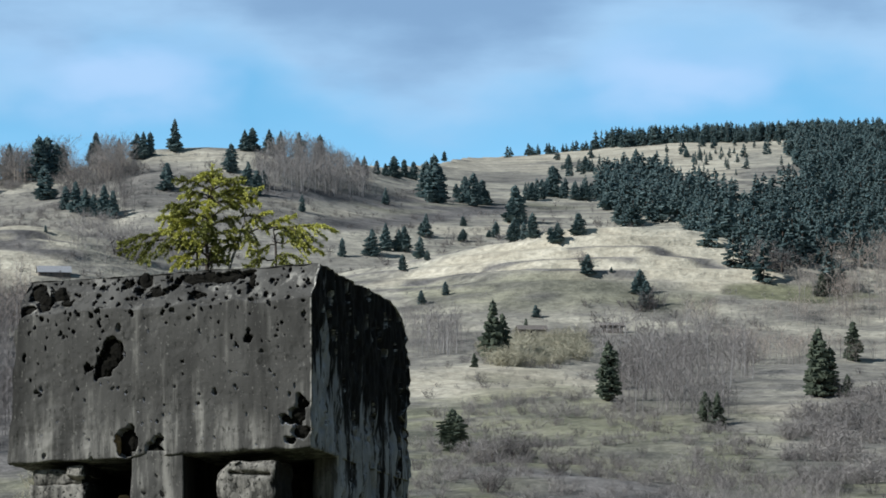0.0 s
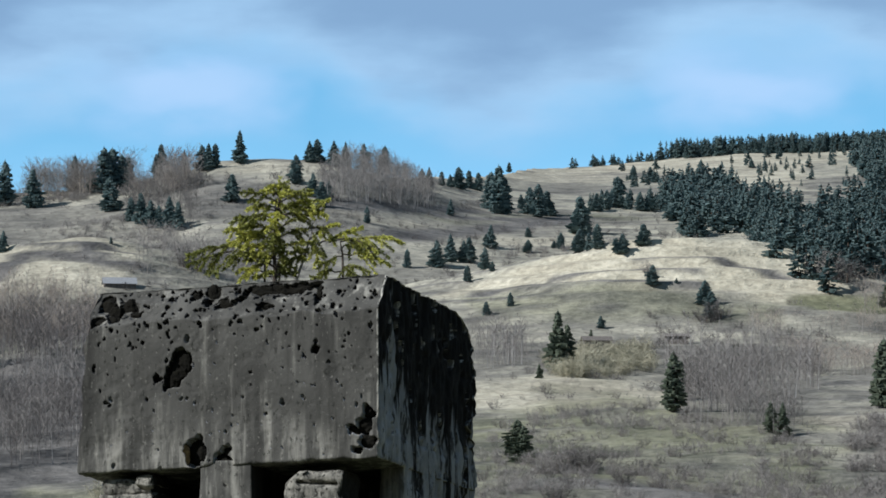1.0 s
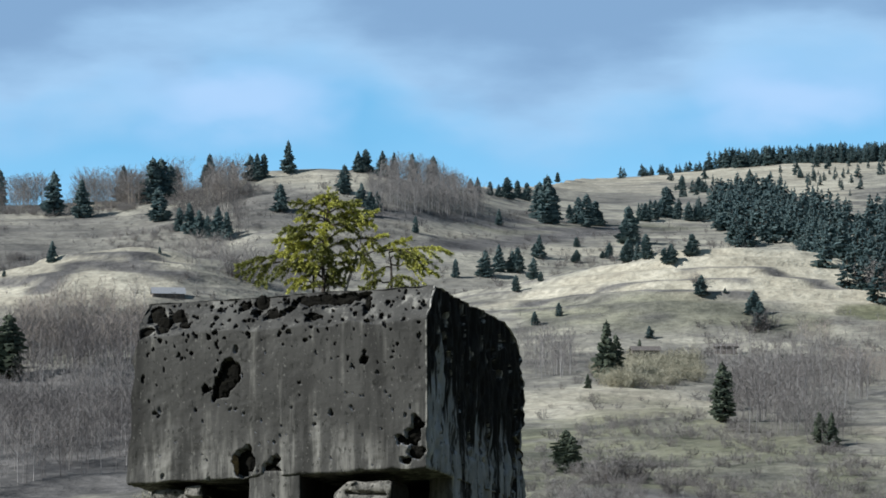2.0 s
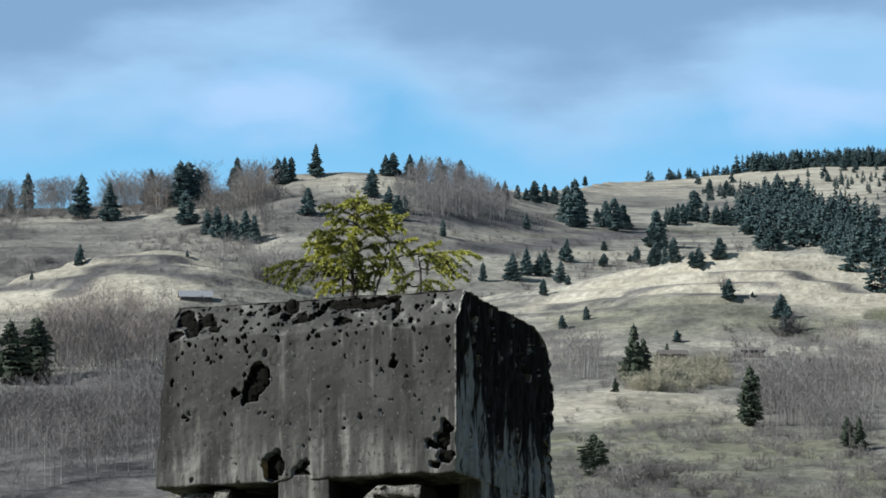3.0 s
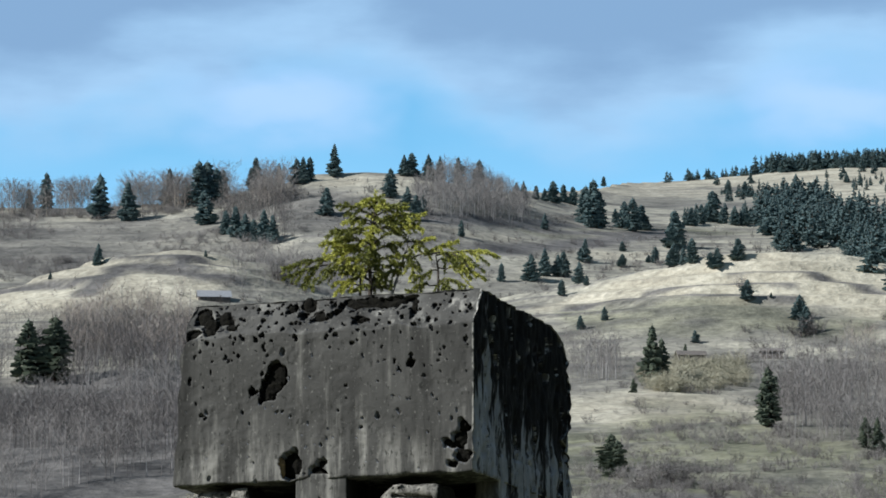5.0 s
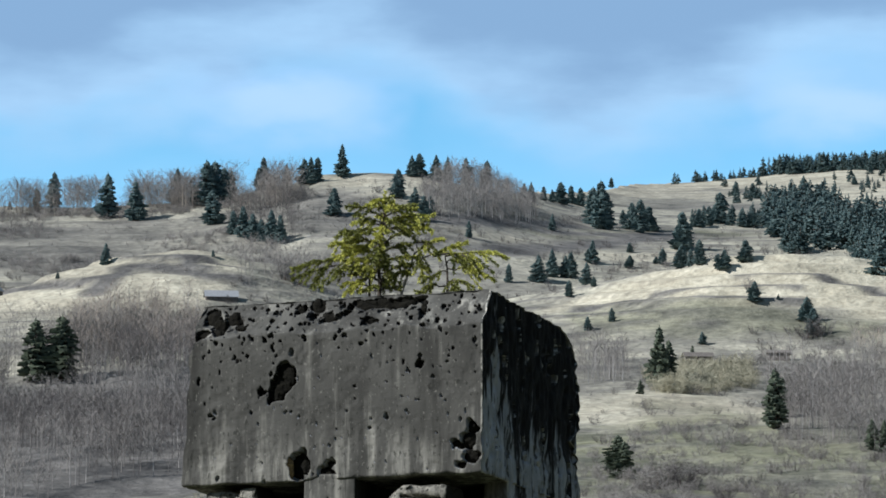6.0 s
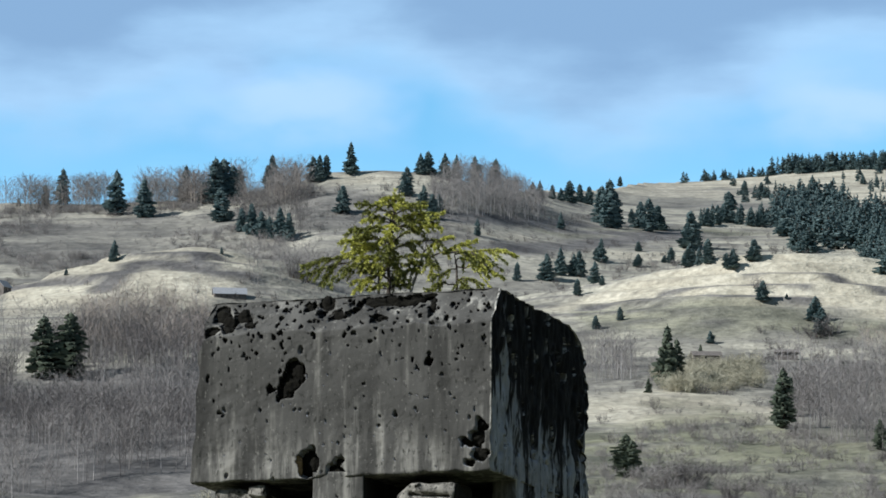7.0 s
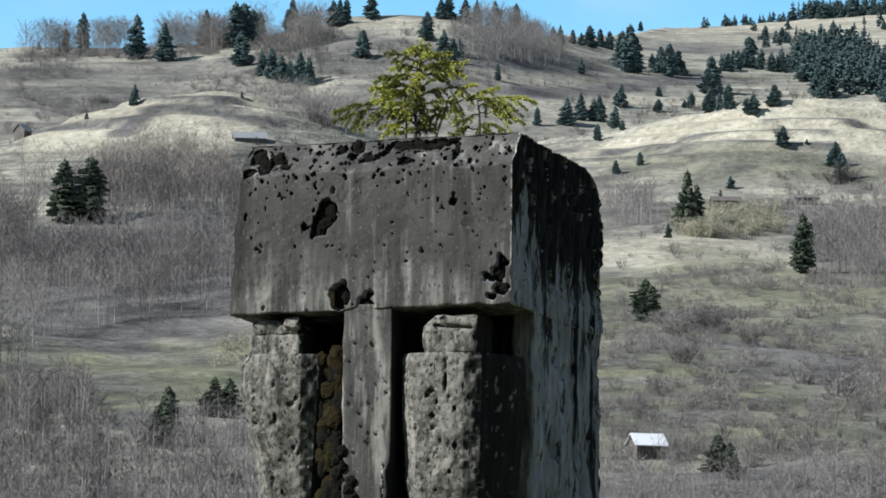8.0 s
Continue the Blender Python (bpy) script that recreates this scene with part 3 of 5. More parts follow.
joined("spruce_forest", crowns, forest, [SPRUCE, BARK], "dense dark green spruce forest on the far hill", "forest", rng)

bare = [bare_arrays(rng, 11, 17, 0.30, 0.008, 0.16) for i in range(7)]
broad = [bare_arrays(rng, 15, 20, 0.38, 0.008, 0.12) for i in range(6)]
slim = [bare_arrays(rng, 9, 13, 0.17, 0.0105, 0.34) for i in range(6)]
bushes = [bush_arrays(rng, 14, 20, 0.6, 0.75) for i in range(6)]
small_bushes = [bush_arrays(rng, 7, 10, 0.65, 1.5) for i in range(5)]
fine_bushes = [bush_arrays(rng, 15, 22, 0.6, 0.6) for i in range(5)]
LEFTWOOD = [(-178, 1325), (-150, 1385), (-92, 1390), (-60, 1300), (-30, 1200), (-40, 1060), (-96, 1020), (-104, 945), (-150, 925), (-175, 1200)]


def clear_of_pair(p):
    return p[~((p[:, 0] > -133) & (p[:, 0] < -111) & (p[:, 1] > 1215) & (p[:, 1] < 1275))]


joined("bare_wood", slim, inside(rng, 520, [(-127, 1350), (-126, 1432), (-88, 1440), (-78, 1303), (-117, 1289)], 8, 13), [BIRCH, TWIG_WARM], "pale leafless trees at the upper edge of the wood", "wood", rng)
joined("bare_wood", bare, clear_of_pair(inside(rng, 1500, LEFTWOOD, 8, 14, 0.46, 32.0, 2)), [TWIG_DARK, TWIG_DARK], "leafless grey-brown wood covering the lower slope", "wood", rng)
joined("bare_wood", bare, clear_of_pair(inside(rng, 620, LEFTWOOD, 7, 12, 0.48, 28.0, 6)), [TWIG, TWIG], "leafless grey trees between the darker ones of the wood", "wood", rng)
joined("bare_wood", slim, clear_of_pair(inside(rng, 110, LEFTWOOD, 11, 15)), [BIRCH, TWIG], "leafless birches with pale trunks in the wood", "wood", rng)
joined("bare_wood", broad, inside(rng, 430, [(-200, 1772), (-181, 1786), (-148, 1790), (-117, 1791), (-88, 1791), (-66, 1782), (-62, 1742), (-85, 1735), (-113, 1755), (-143, 1768), (-195, 1762)], 6, 15, 0.40, 14.0), [TWIG_WARM, TWIG], "leafless trees along the hilltop", "wood", rng)
joined("bare_wood", bare, inside(rng, 60, [(-93, 1690), (-60, 1650), (-64, 1700), (-88, 1715)], 8, 13), [TWIG_DARK, TWIG_DARK], "dark leafless trees below the hilltop", "wood", rng)
joined("bare_wood", slim, inside(rng, 260, [(-6, 1775), (17, 1853), (36, 1809), (35, 1778), (-8, 1698), (-16, 1734)], 8, 13), [BIRCH, TWIG], "leafless birch wood on the hill shoulder", "wood", rng)
joined("bare_wood", broad, inside(rng, 120, [(-6, 1775), (17, 1853), (36, 1809), (35, 1778), (-8, 1698), (-16, 1734)], 8, 13), [TWIG, TWIG], "leafless grey trees on the hill shoulder", "wood", rng)
joined("bare_wood", bare, inside(rng, 150, [(-78, 1478), (-50, 1600), (-34, 1600), (-40, 1473), (-73, 1456)], 7, 11), [TWIG, TWIG], "leafless grey trees beside the terraced knoll", "wood", rng)
joined("bare_wood", slim, inside(rng, 34, [(42, 1352), (55, 1359), (52, 1259), (40, 1260)], 8, 13), [BIRCH, TWIG], "pale-trunked birches at the meadow's edge", "wood", rng)
GROVE = [(96, 1320), (125, 1342), (144, 1283), (129, 1167), (113, 1078), (89, 1118)]
joined("bare_wood", bare, inside(rng, 190, GROVE, 5, 10, 0.42, 22.0, 5), [TWIG_DARK, TWIG_DARK], "dark leafless trees among the birches of the belt", "wood", rng)
joined("bare_wood", bare, np.vstack([inside(rng, 250, GROVE, 5, 12, 0.42, 18.0), inside(rng, 90, [(38, 1270), (60, 1275), (52, 1390), (36, 1390)], 4, 8)]), [TWIG, TWIG], "leafless scrub trees in a belt across the slope", "wood", rng)
joined("bare_wood", slim, inside(rng, 62, GROVE, 10, 16), [BIRCH, TWIG], "pale-trunked birches in the scrub belt", "wood", rng)
joined("bare_wood", bare, np.vstack([inside(rng, 150, [(168, 1385), (172, 1425), (215, 1480), (230, 1480), (215, 1380)], 7, 13), inside(rng, 240, [(128, 1369), (199, 1389), (185, 1291), (141, 1254)], 4, 9, 0.42)]), [TWIG, TWIG_WARM], "leafless scrub below the spruce forest", "wood", rng)
joined("willow_bushes", bushes, np.vstack([inside(rng, 190, [(60, 1304), (93, 1329), (91, 1272), (58, 1223)], 4.0, 8), inside(rng, 14, [(-62, 960), (-52, 960), (-50, 990), (-62, 990)], 3, 6), inside(rng, 30, [(20, 640), (60, 640), (60, 690), (20, 690)], 2.5, 4.5), inside(rng, 24, [(-85, 640), (-70, 640), (-66, 680), (-85, 680)], 2.5, 4.5)]), [CATKIN], "yellow-green budding willow bushes", "bushes", rng)
LOWWOOD = [(-96, 700), (-104, 880), (-84, 880), (-70, 775), (-44, 800), (-26, 800), (-16, 620), (-60, 550), (-96, 600)]
joined("bare_wood", slim, inside(rng, 420, LOWWOOD, 6, 12), [BIRCH, TWIG_DARK], "young leafless birches with pale stems in the valley", "wood", rng)
joined("bare_wood", bare, np.vstack([inside(rng, 420, LOWWOOD, 5, 10), inside(rng, 620, [(-10, 560), (12, 715), (100, 747), (108, 620), (40, 545)], 3.5, 7.5, 0.3, 25.0)]), [TWIG_DARK, TWIG], "leafless grey thicket in the valley", "wood", rng)
joined("bare_wood", slim, inside(rng, 80, [(-5, 600), (20, 715), (80, 735), (90, 640), (40, 580)], 5, 9), [BIRCH, TWIG], "pale birches round the white-roofed house", "wood", rng)
THICKET = [(-10, 560), (10, 705), (40, 712), (100, 760), (108, 620), (40, 545)]
joined("bushes", fine_bushes, inside(rng, 420, THICKET, 2.5, 5.5, 0.3, 20.0), [TWIG], "dense grey thicket of leafless bushes in the valley", "bushes", rng)
joined("bushes", fine_bushes, np.vstack([inside(rng, 300, LOWWOOD, 2.0, 4.5), inside(rng, 170, [(-104, 780), (-100, 900), (-84, 900), (-68, 790), (-70, 720), (-90, 720)], 3.0, 6.0)]), [TWIG_DARK], "dark leafless undergrowth below the birches", "bushes", rng)


def on_banks(p, keep=0.3):
    """Keeps most of the plants that stand on the terrace banks."""
    ph = np.sin(2 * np.pi * terrace_phase(p[:, 0], p[:, 1], ground(p[:, 0], p[:, 1])))
    return p[(ph > 0.3) | (rng.rand(len(p)) < keep)]


def off_knoll(p):
    return p[((p[:, 0] - 115) / 85) ** 2 + ((p[:, 1] - 1462) / 45) ** 2 > 0.9 + 0.3 * rng.rand(len(p))]


SLOPE_AREA = [(-230, 1350), (-230, 1790), (-20, 1790), (30, 1700), (140, 1900), (300, 1900), (190, 1100), (110, 740), (20, 740), (-10, 1000), (-30, 1350)]
joined("bushes", small_bushes, on_banks(inside(rng, 700, [(-75, 1640), (-70, 1775), (-20, 1785), (20, 1840), (60, 1870), (40, 1700), (-10, 1620)], 0.8, 2.6, 0.42, 18.0, 5), 0.5), [TWIG_DARK], "brown heather and low scrub under the hilltop", "bushes", rng)
joined("bushes", small_bushes, on_banks(inside(rng, 420, [(25, 1540), (160, 1570), (185, 1750), (70, 1900), (20, 1750)], 1.0, 3.4, 0.45, 16.0, 8)), [TWIG_DARK], "brown bushes in rows between the dry meadows", "bushes", rng)
joined("bushes", small_bushes, on_banks(off_knoll(inside(rng, 3600, SLOPE_AREA, 0.8, 2.8, 0.48, 45.0))), [TWIG], "low leafless bushes scattered over the hillside", "bushes", rng)
joined("bushes", bushes, on_banks(off_knoll(inside(rng, 900, SLOPE_AREA, 1.5, 4.5, 0.54, 60.0, 3)), 0.5), [TWIG_DARK], "brown leafless bushes on the hillside", "bushes", rng)
joined("bushes", bushes, np.vstack([inside(rng, 150, [(37, 1098), (77, 1173), (115, 1078), (111, 947), (33, 919)], 1.5, 4.0, 0.45, 14.0), inside(rng, 200, [(132, 1102), (165, 1154), (136, 954), (111, 947)], 2.5, 7, 0.38, 22.0), inside(rng, 90, [(22, 740), (64, 740), (68, 900), (36, 900)], 2, 5.5, 0.42, 18.0), inside(rng, 60, [(90, 1600), (60, 1640), (110, 1690), (130, 1640)], 2, 4.5)]), [TWIG], "rounded leafless bushes in clumps on the meadow", "bushes", rng)
joined("bushes", bushes, inside(rng, 430, [(-200, 1736), (-96, 1715), (-66, 1655), (-76, 1575), (-115, 1570), (-144, 1580), (-177, 1613)], 1.5, 4.5, 0.46, 24.0), [TWIG], "brown leafless scrub on the upper slope", "bushes", rng)
joined("bushes", bushes, inside(rng, 260, [(-200, 1770), (-181, 1784), (-117, 1790), (-66, 1782), (-62, 1748), (-113, 1748), (-195, 1750)], 2.0, 5.5), [TWIG], "leafless grey bushes along the hilltop", "bushes", rng)

MEADOW_LOW = [(18, 760), (100, 760), (128, 950), (112, 1090), (77, 1170), (36, 1120), (26, 950)]
joined("bushes", fine_bushes, inside(rng, 430, MEADOW_LOW, 1.5, 5.0, 0.46, 13.0, 4), [TWIG], "grey leafless bushes in clumps over the lower meadow", "bushes", rng)
joined("bushes", fine_bushes, inside(rng, 260, MEADOW_LOW, 1.2, 4.0, 0.50, 9.0, 9), [TWIG_DARK], "dark leafless bushes over the lower meadow", "bushes", rng)
joined("bare_wood", bare, inside(rng, 150, [(60, 800), (104, 800), (125, 950), (90, 960)], 5, 10, 0.4, 16.0), [TWIG, TWIG], "leafless trees at the edge of the lower meadow", "wood", rng)
joined("bare_wood", bare, inside(rng, 90, [(14, 745), (60, 745), (58, 775), (16, 775)], 3.5, 7), [TWIG_DARK, TWIG], "leafless trees round the white-roofed house", "wood", rng)

# single broad leafless trees on the lower meadow and by the forest
round_meshes = []
for i in range(4):
    v, t, m = bush_arrays(rng, 26, 34, 0.62, 0.42)
    tv, tt = tube_arrays([(0, 0, -0.05), (0.01, 0, 0.12), (0.0, 0.01, 0.3)], [0.035, 0.026, 0.012], 6)
    round_meshes.append((fast_mesh("trunk", np.array(tv), np.array(tt), [BARK]), fast_mesh("crown", v, t, [(TWIG, TWIG_DARK)[i % 2]])))
for i, (x, y, h) in enumerate([(49, 1010, 10), (54.5, 1012, 9), (46, 1016, 8), (52, 1020, 10), (58, 1018, 7), (68, 1008, 6.5), (51, 896, 9), (44, 925, 7.5), (43, 1062, 4.5), (38, 890, 7), (70, 911, 8), (76, 893, 9), (79, 872, 10), (62, 967, 5),
                               (123, 1398, 9.5), (118, 1396, 8), (163, 1440, 13), (170, 1436, 12), (152, 1149, 7), (157, 1147, 6), (101.5, 1439, 6), (-60, 1480, 11), (-55, 1478, 9)]):
    root = new("round_tree")
    w = h * rng.uniform(0.95, 1.25)
    root.matrix_world = Matrix.LocRotScale((x, y, float(ground(x, y)) - 0.05), Euler((0, 0, rng.uniform(0, 6.28))), (w, w, h))
    tagged(root, "broad leafless grey tree with a rounded crown of fine twigs", "tree", "round trees on the meadow")
    child("trunk", round_meshes[i % 4][0], root)
    child("crown", round_meshes[i % 4][1], root)


# ---- the farm buildings ----
def mat_boards(name, lo, hi):
    m, add, bsdf, out = material(name)
    co = add("ShaderNodeTexCoord")
    n = add("ShaderNodeTexNoise", ins={"Vector": add("ShaderNodeMapping", ins={0: co.outputs["Object"], 3: (4.0, 4.0, 0.5)}).outputs[0], "Scale": 1.0, "Detail": 5.0})
    m.node_tree.links.new(ramp(add, n.outputs[0], [(0.3, lo), (0.7, hi)]), bsdf.inputs["Base Color"])
    bsdf.inputs["Roughness"].default_value = 0.85
    return m


TIMBER = mat_boards("grey_timber", (0.06, 0.05, 0.042), (0.17, 0.15, 0.13))
PALE_WALL = mat_boards("pale_boards", (0.36, 0.35, 0.33), (0.55, 0.54, 0.51))
ROOF_GREY = mat_boards("grey_roofing", (0.16, 0.165, 0.17), (0.28, 0.285, 0.29))
ROOF_WHITE = mat_boards("whitish_metal_roofing", (0.62, 0.63, 0.64), (0.80, 0.81, 0.82))
DOOR_DARK = mat_boards("dark_opening", (0.012, 0.011, 0.010), (0.03, 0.026, 0.022))


def prism(points, y0, y1):
    """An outline in x, z drawn out along y."""
    bm = bmesh.new()
    a = [bm.verts.new((x, y0, z)) for x, z in points]
    b = [bm.verts.new((x, y1, z)) for x, z in points]
    bm.faces.new(a)
    bm.faces.new(b[::-1])
    for i in range(len(a)):
        j = (i + 1) % len(a)
        bm.faces.new((a[j], a[i], b[i], b[j]))
    bmesh.ops.recalc_face_normals(bm, faces=bm.faces)
    return bm


def part(name, bm, mat, parent, label=""):
    me = bpy.data.meshes.new(name)
    bm.to_mesh(me)
    bm.free()
    me.materials.append(mat)
    return child(name, me, parent, label)


def hut(name, label, x, y, length, width, wall_h, roof_h, turn, wall, roof, gable=None, door=True, over=0.5):
    """A gabled building: the ridge runs along its local x."""
    root = new(name)
    z = float(ground(x, y - 0.2 * width))
    root.matrix_world = pose(x, y, z - 0.3, 0, 0, turn)
    tagged(root, label, "building")
    w, l = width / 2, length / 2
    bm = prism([(-w, -3.0), (w, -3.0), (w, wall_h), (0, wall_h + roof_h - 0.12), (-w, wall_h)], -l, l)
    bmesh.ops.rotate(bm, verts=bm.verts, matrix=Matrix.Rotation(radians(90), 3, "Z"))
    part("wall", bm, wall, root)
    for s in (-1, 1):
        k = roof_h / w
        e = w + over
        bm = prism([(0, wall_h + roof_h), (s * e, wall_h + roof_h - e * k), (s * e, wall_h + roof_h - e * k + 0.16), (0, wall_h + roof_h + 0.16)], -l - over, l + over)
        bmesh.ops.rotate(bm, verts=bm.verts, matrix=Matrix.Rotation(radians(90), 3, "Z"))
        part("roof", bm, roof, root)
    if gable:
        bm = prism([(-w * 0.95, wall_h), (w * 0.95, wall_h), (0, wall_h + roof_h * 0.9)], l + 0.004, l + 0.05)
        bmesh.ops.rotate(bm, verts=bm.verts, matrix=Matrix.Rotation(radians(90), 3, "Z"))
        part("gable", bm, gable, root)
    if door:
        bm = prism([(-0.6, 0.1), (0.6, 0.1), (0.6, min(2.1, wall_h - 0.1)), (-0.6, min(2.1, wall_h - 0.1))], w + 0.004, w + 0.06)
        bmesh.ops.rotate(bm, verts=bm.verts, matrix=Matrix.Rotation(radians(180), 3, "Z"))
        part("door", bm, DOOR_DARK, root)
    return root


hut("house", "small house with a whitish metal roof among bare trees", 30.2, 763, 5.6, 4.6, 3.0, 1.9, 180 + 20, TIMBER, ROOF_WHITE, PALE_WALL)
hut("barn", "old barn with a grey roof and a pale gable", -81.0, 1450.0, 11.0, 6.0, 1.6, 2.2, 180 + 8, TIMBER, ROOF_GREY, PALE_WALL)
hut("shed", "small weathered timber shed with a dark doorway", -163, 1478, 4.5, 4.5, 3.0, 2.2, 60, TIMBER, ROOF_GREY)
hut("shed", "low dark timber shed behind willow bushes", 79, 1359, 9.0, 5.0, 2.4, 1.4, 5, TIMBER, TIMBER)
hut("shed", "small brown timber shed beside a birch", 104, 1343, 7.0, 5.0, 2.6, 0.9, -4, TIMBER, TIMBER, None, False)

# ---- the concrete pillar ----
PSI = 14.4
W, D, H = 1.135, 1.60, 0.672
SAG = 0.036   # the cap has settled towards its left end
CX, CY, Z0 = 0.099, 15.0, 2.91   # front right lower corner of the cap


def mat_concrete(name, tone, pale, lichen=0.0, limed=True):
    """Weathered concrete in the pillar's own coordinates: mottled grey, pale lime runs, black algae that runs down the
    side. Unlimed, its right-hand sides are painted black as shade.
    """
    m, add, bsdf, out = material(name)
    co = add("ShaderNodeTexCoord").outputs["Object"]
    geo = add("ShaderNodeNewGeometry")

    def nz(scale, stretch=(1, 1, 1), detail=5.0, rough=0.62, at=(0, 0, 0)):
        mp = add("ShaderNodeMapping", ins={0: co, 1: at, 3: stretch})
        return add("ShaderNodeTexNoise", ins={"Vector": mp.outputs[0], "Scale": scale, "Detail": detail, "Roughness": rough}).outputs[0]

    def rng_(v, a, b, c=0.0, d=1.0):
        return add("ShaderNodeMapRange", interpolation_type="SMOOTHSTEP", ins={0: v, 1: a, 2: b, 3: c, 4: d}).outputs[0]

    def mix(f, a, b):
        return add("ShaderNodeMix", data_type="RGBA", ins={0: f, 6: a, 7: b}).outputs[2]

    def mul(a, b):
        return add("ShaderNodeMath", operation="MULTIPLY", ins={0: a, 1: b}).outputs[0]
    mott = nz(6.0, (1, 1, 0.6))
    base = ramp(add, mott, [(0.3, tuple(c * 0.62 for c in tone)), (0.52, tone), (0.72, tuple(c * 1.5 for c in tone))])
    run = rng_(nz(11.0, (1.6, 1.6, 0.14), 4.0, 0.6, (3, 1, 2)), 0.52, 0.72)
    patch = rng_(nz(3.0, at=(1, 7, 2)), 0.42, 0.62)
    c = mix(mul(mul(run, patch), 0.9), base, (*pale, 1))
    sep = add("ShaderNodeSeparateXYZ", ins={0: co})
    foot = mul(rng_(sep.outputs[2], Z0 + 0.24, Z0 - 0.02), rng_(nz(13.0, (1.7, 1.7, 0.2), 4.0, 0.6, (9, 4, 6)), 0.47, 0.66))
    c = mix(mul(foot, 0.8), c, (*pale, 1))
    arris = mul(rng_(sep.outputs[0], -0.015, -0.007), rng_(nz(22.0, at=(1, 1, 3)), 0.42, 0.52))
    c = mix(mul(arris, 0.9), c, (*[v * 1.5 for v in pale], 1))
    grime = rng_(nz(7.0, (1.5, 1.5, 0.16), 5.0, 0.6, (7, 3, 1)), 0.50, 0.66)
    c = mix(mul(grime, 0.68), c, (*[v * 0.42 for v in tone], 1))
    speck = rng_(nz(70.0, (1, 1, 0.7), 3.0, 0.7), 0.60, 0.68)
    c = mix(mul(speck, 0.28), c, (*[v * 1.25 for v in pale], 1))
    dark = rng_(nz(48.0, (1, 1, 0.5), 3.0, 0.7, (5, 5, 5)), 0.60, 0.66)
    c = mix(mul(dark, 0.7), c, (0.022, 0.022, 0.018, 1))
    # how far the face turns to the right-hand side, for algae and painted shade
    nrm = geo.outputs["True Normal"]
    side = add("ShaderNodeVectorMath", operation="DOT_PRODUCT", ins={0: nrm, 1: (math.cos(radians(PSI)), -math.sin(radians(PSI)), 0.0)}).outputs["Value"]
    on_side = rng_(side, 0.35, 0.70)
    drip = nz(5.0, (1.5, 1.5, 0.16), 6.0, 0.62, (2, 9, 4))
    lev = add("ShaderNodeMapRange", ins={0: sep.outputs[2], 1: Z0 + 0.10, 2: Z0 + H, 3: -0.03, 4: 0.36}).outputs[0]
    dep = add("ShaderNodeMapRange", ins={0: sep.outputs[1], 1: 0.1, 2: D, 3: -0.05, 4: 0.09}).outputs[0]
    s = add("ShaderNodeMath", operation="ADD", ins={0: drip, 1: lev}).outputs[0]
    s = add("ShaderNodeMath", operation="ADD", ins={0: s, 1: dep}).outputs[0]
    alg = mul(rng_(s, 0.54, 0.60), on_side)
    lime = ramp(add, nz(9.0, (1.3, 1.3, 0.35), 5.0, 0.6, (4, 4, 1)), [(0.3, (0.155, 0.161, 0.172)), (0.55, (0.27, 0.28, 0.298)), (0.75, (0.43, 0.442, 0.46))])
    # unlimed: right-facing sides go near black, shade put into the colour
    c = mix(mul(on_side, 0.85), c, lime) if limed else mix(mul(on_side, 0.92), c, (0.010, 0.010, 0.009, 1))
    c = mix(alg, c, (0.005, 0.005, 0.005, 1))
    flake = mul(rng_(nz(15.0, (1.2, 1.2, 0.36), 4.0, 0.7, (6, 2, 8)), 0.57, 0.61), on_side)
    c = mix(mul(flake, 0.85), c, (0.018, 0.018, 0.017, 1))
    if lichen:
        l = rng_(nz(42.0, (1, 1, 0.8), detail=4.0), 0.44, 0.60)
        # lichen fades out where the side shade is painted
        c = mix(mul(mul(l, lichen), rng_(side, 0.60, 0.30)), c, (*[v * 1.15 for v in pale], 1))
        hole = rng_(nz(62.0, (1, 1, 0.75), 2.0, 0.6, (3, 8, 2)), 0.61, 0.65)
        c = mix(mul(hole, 0.85), c, (0.012, 0.012, 0.010, 1))
    m.node_tree.links.new(c, bsdf.inputs["Base Color"])
    bsdf.inputs["Roughness"].default_value = 0.93
    bsdf.inputs["Specular IOR Level"].default_value = 0.15
    b1 = add("ShaderNodeBump", ins={"Height": nz(60.0, detail=6.0, rough=0.7), "Strength": 0.35 + 0.4 * lichen, "Distance": 0.010 + 0.02 * lichen})
    b2 = add("ShaderNodeBump", ins={"Height": nz(260.0, detail=3.0), "Strength": 0.5, "Distance": 0.003, "Normal": b1.outputs[0]})
    m.node_tree.links.new(b2.outputs[0], bsdf.inputs["Normal"])
    return m


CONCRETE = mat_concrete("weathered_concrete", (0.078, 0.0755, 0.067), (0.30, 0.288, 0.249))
# balusters and inner parts carry painted shade on their right-hand sides
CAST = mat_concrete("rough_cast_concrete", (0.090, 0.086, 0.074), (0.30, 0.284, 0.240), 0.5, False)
INNER = mat_concrete("shade_sided_concrete", (0.078, 0.0755, 0.067), (0.30, 0.288, 0.249), 0.0, False)
pillar = new("pillar")
pillar.matrix_world = Matrix.Translation((CX, CY, 0)) @ Matrix.Rotation(radians(-PSI), 4, "Z")
tagged(pillar, "weathered grey concrete pillar with two rough balusters under its pitted cap", "pillar")
prng = np.random.RandomState(3)
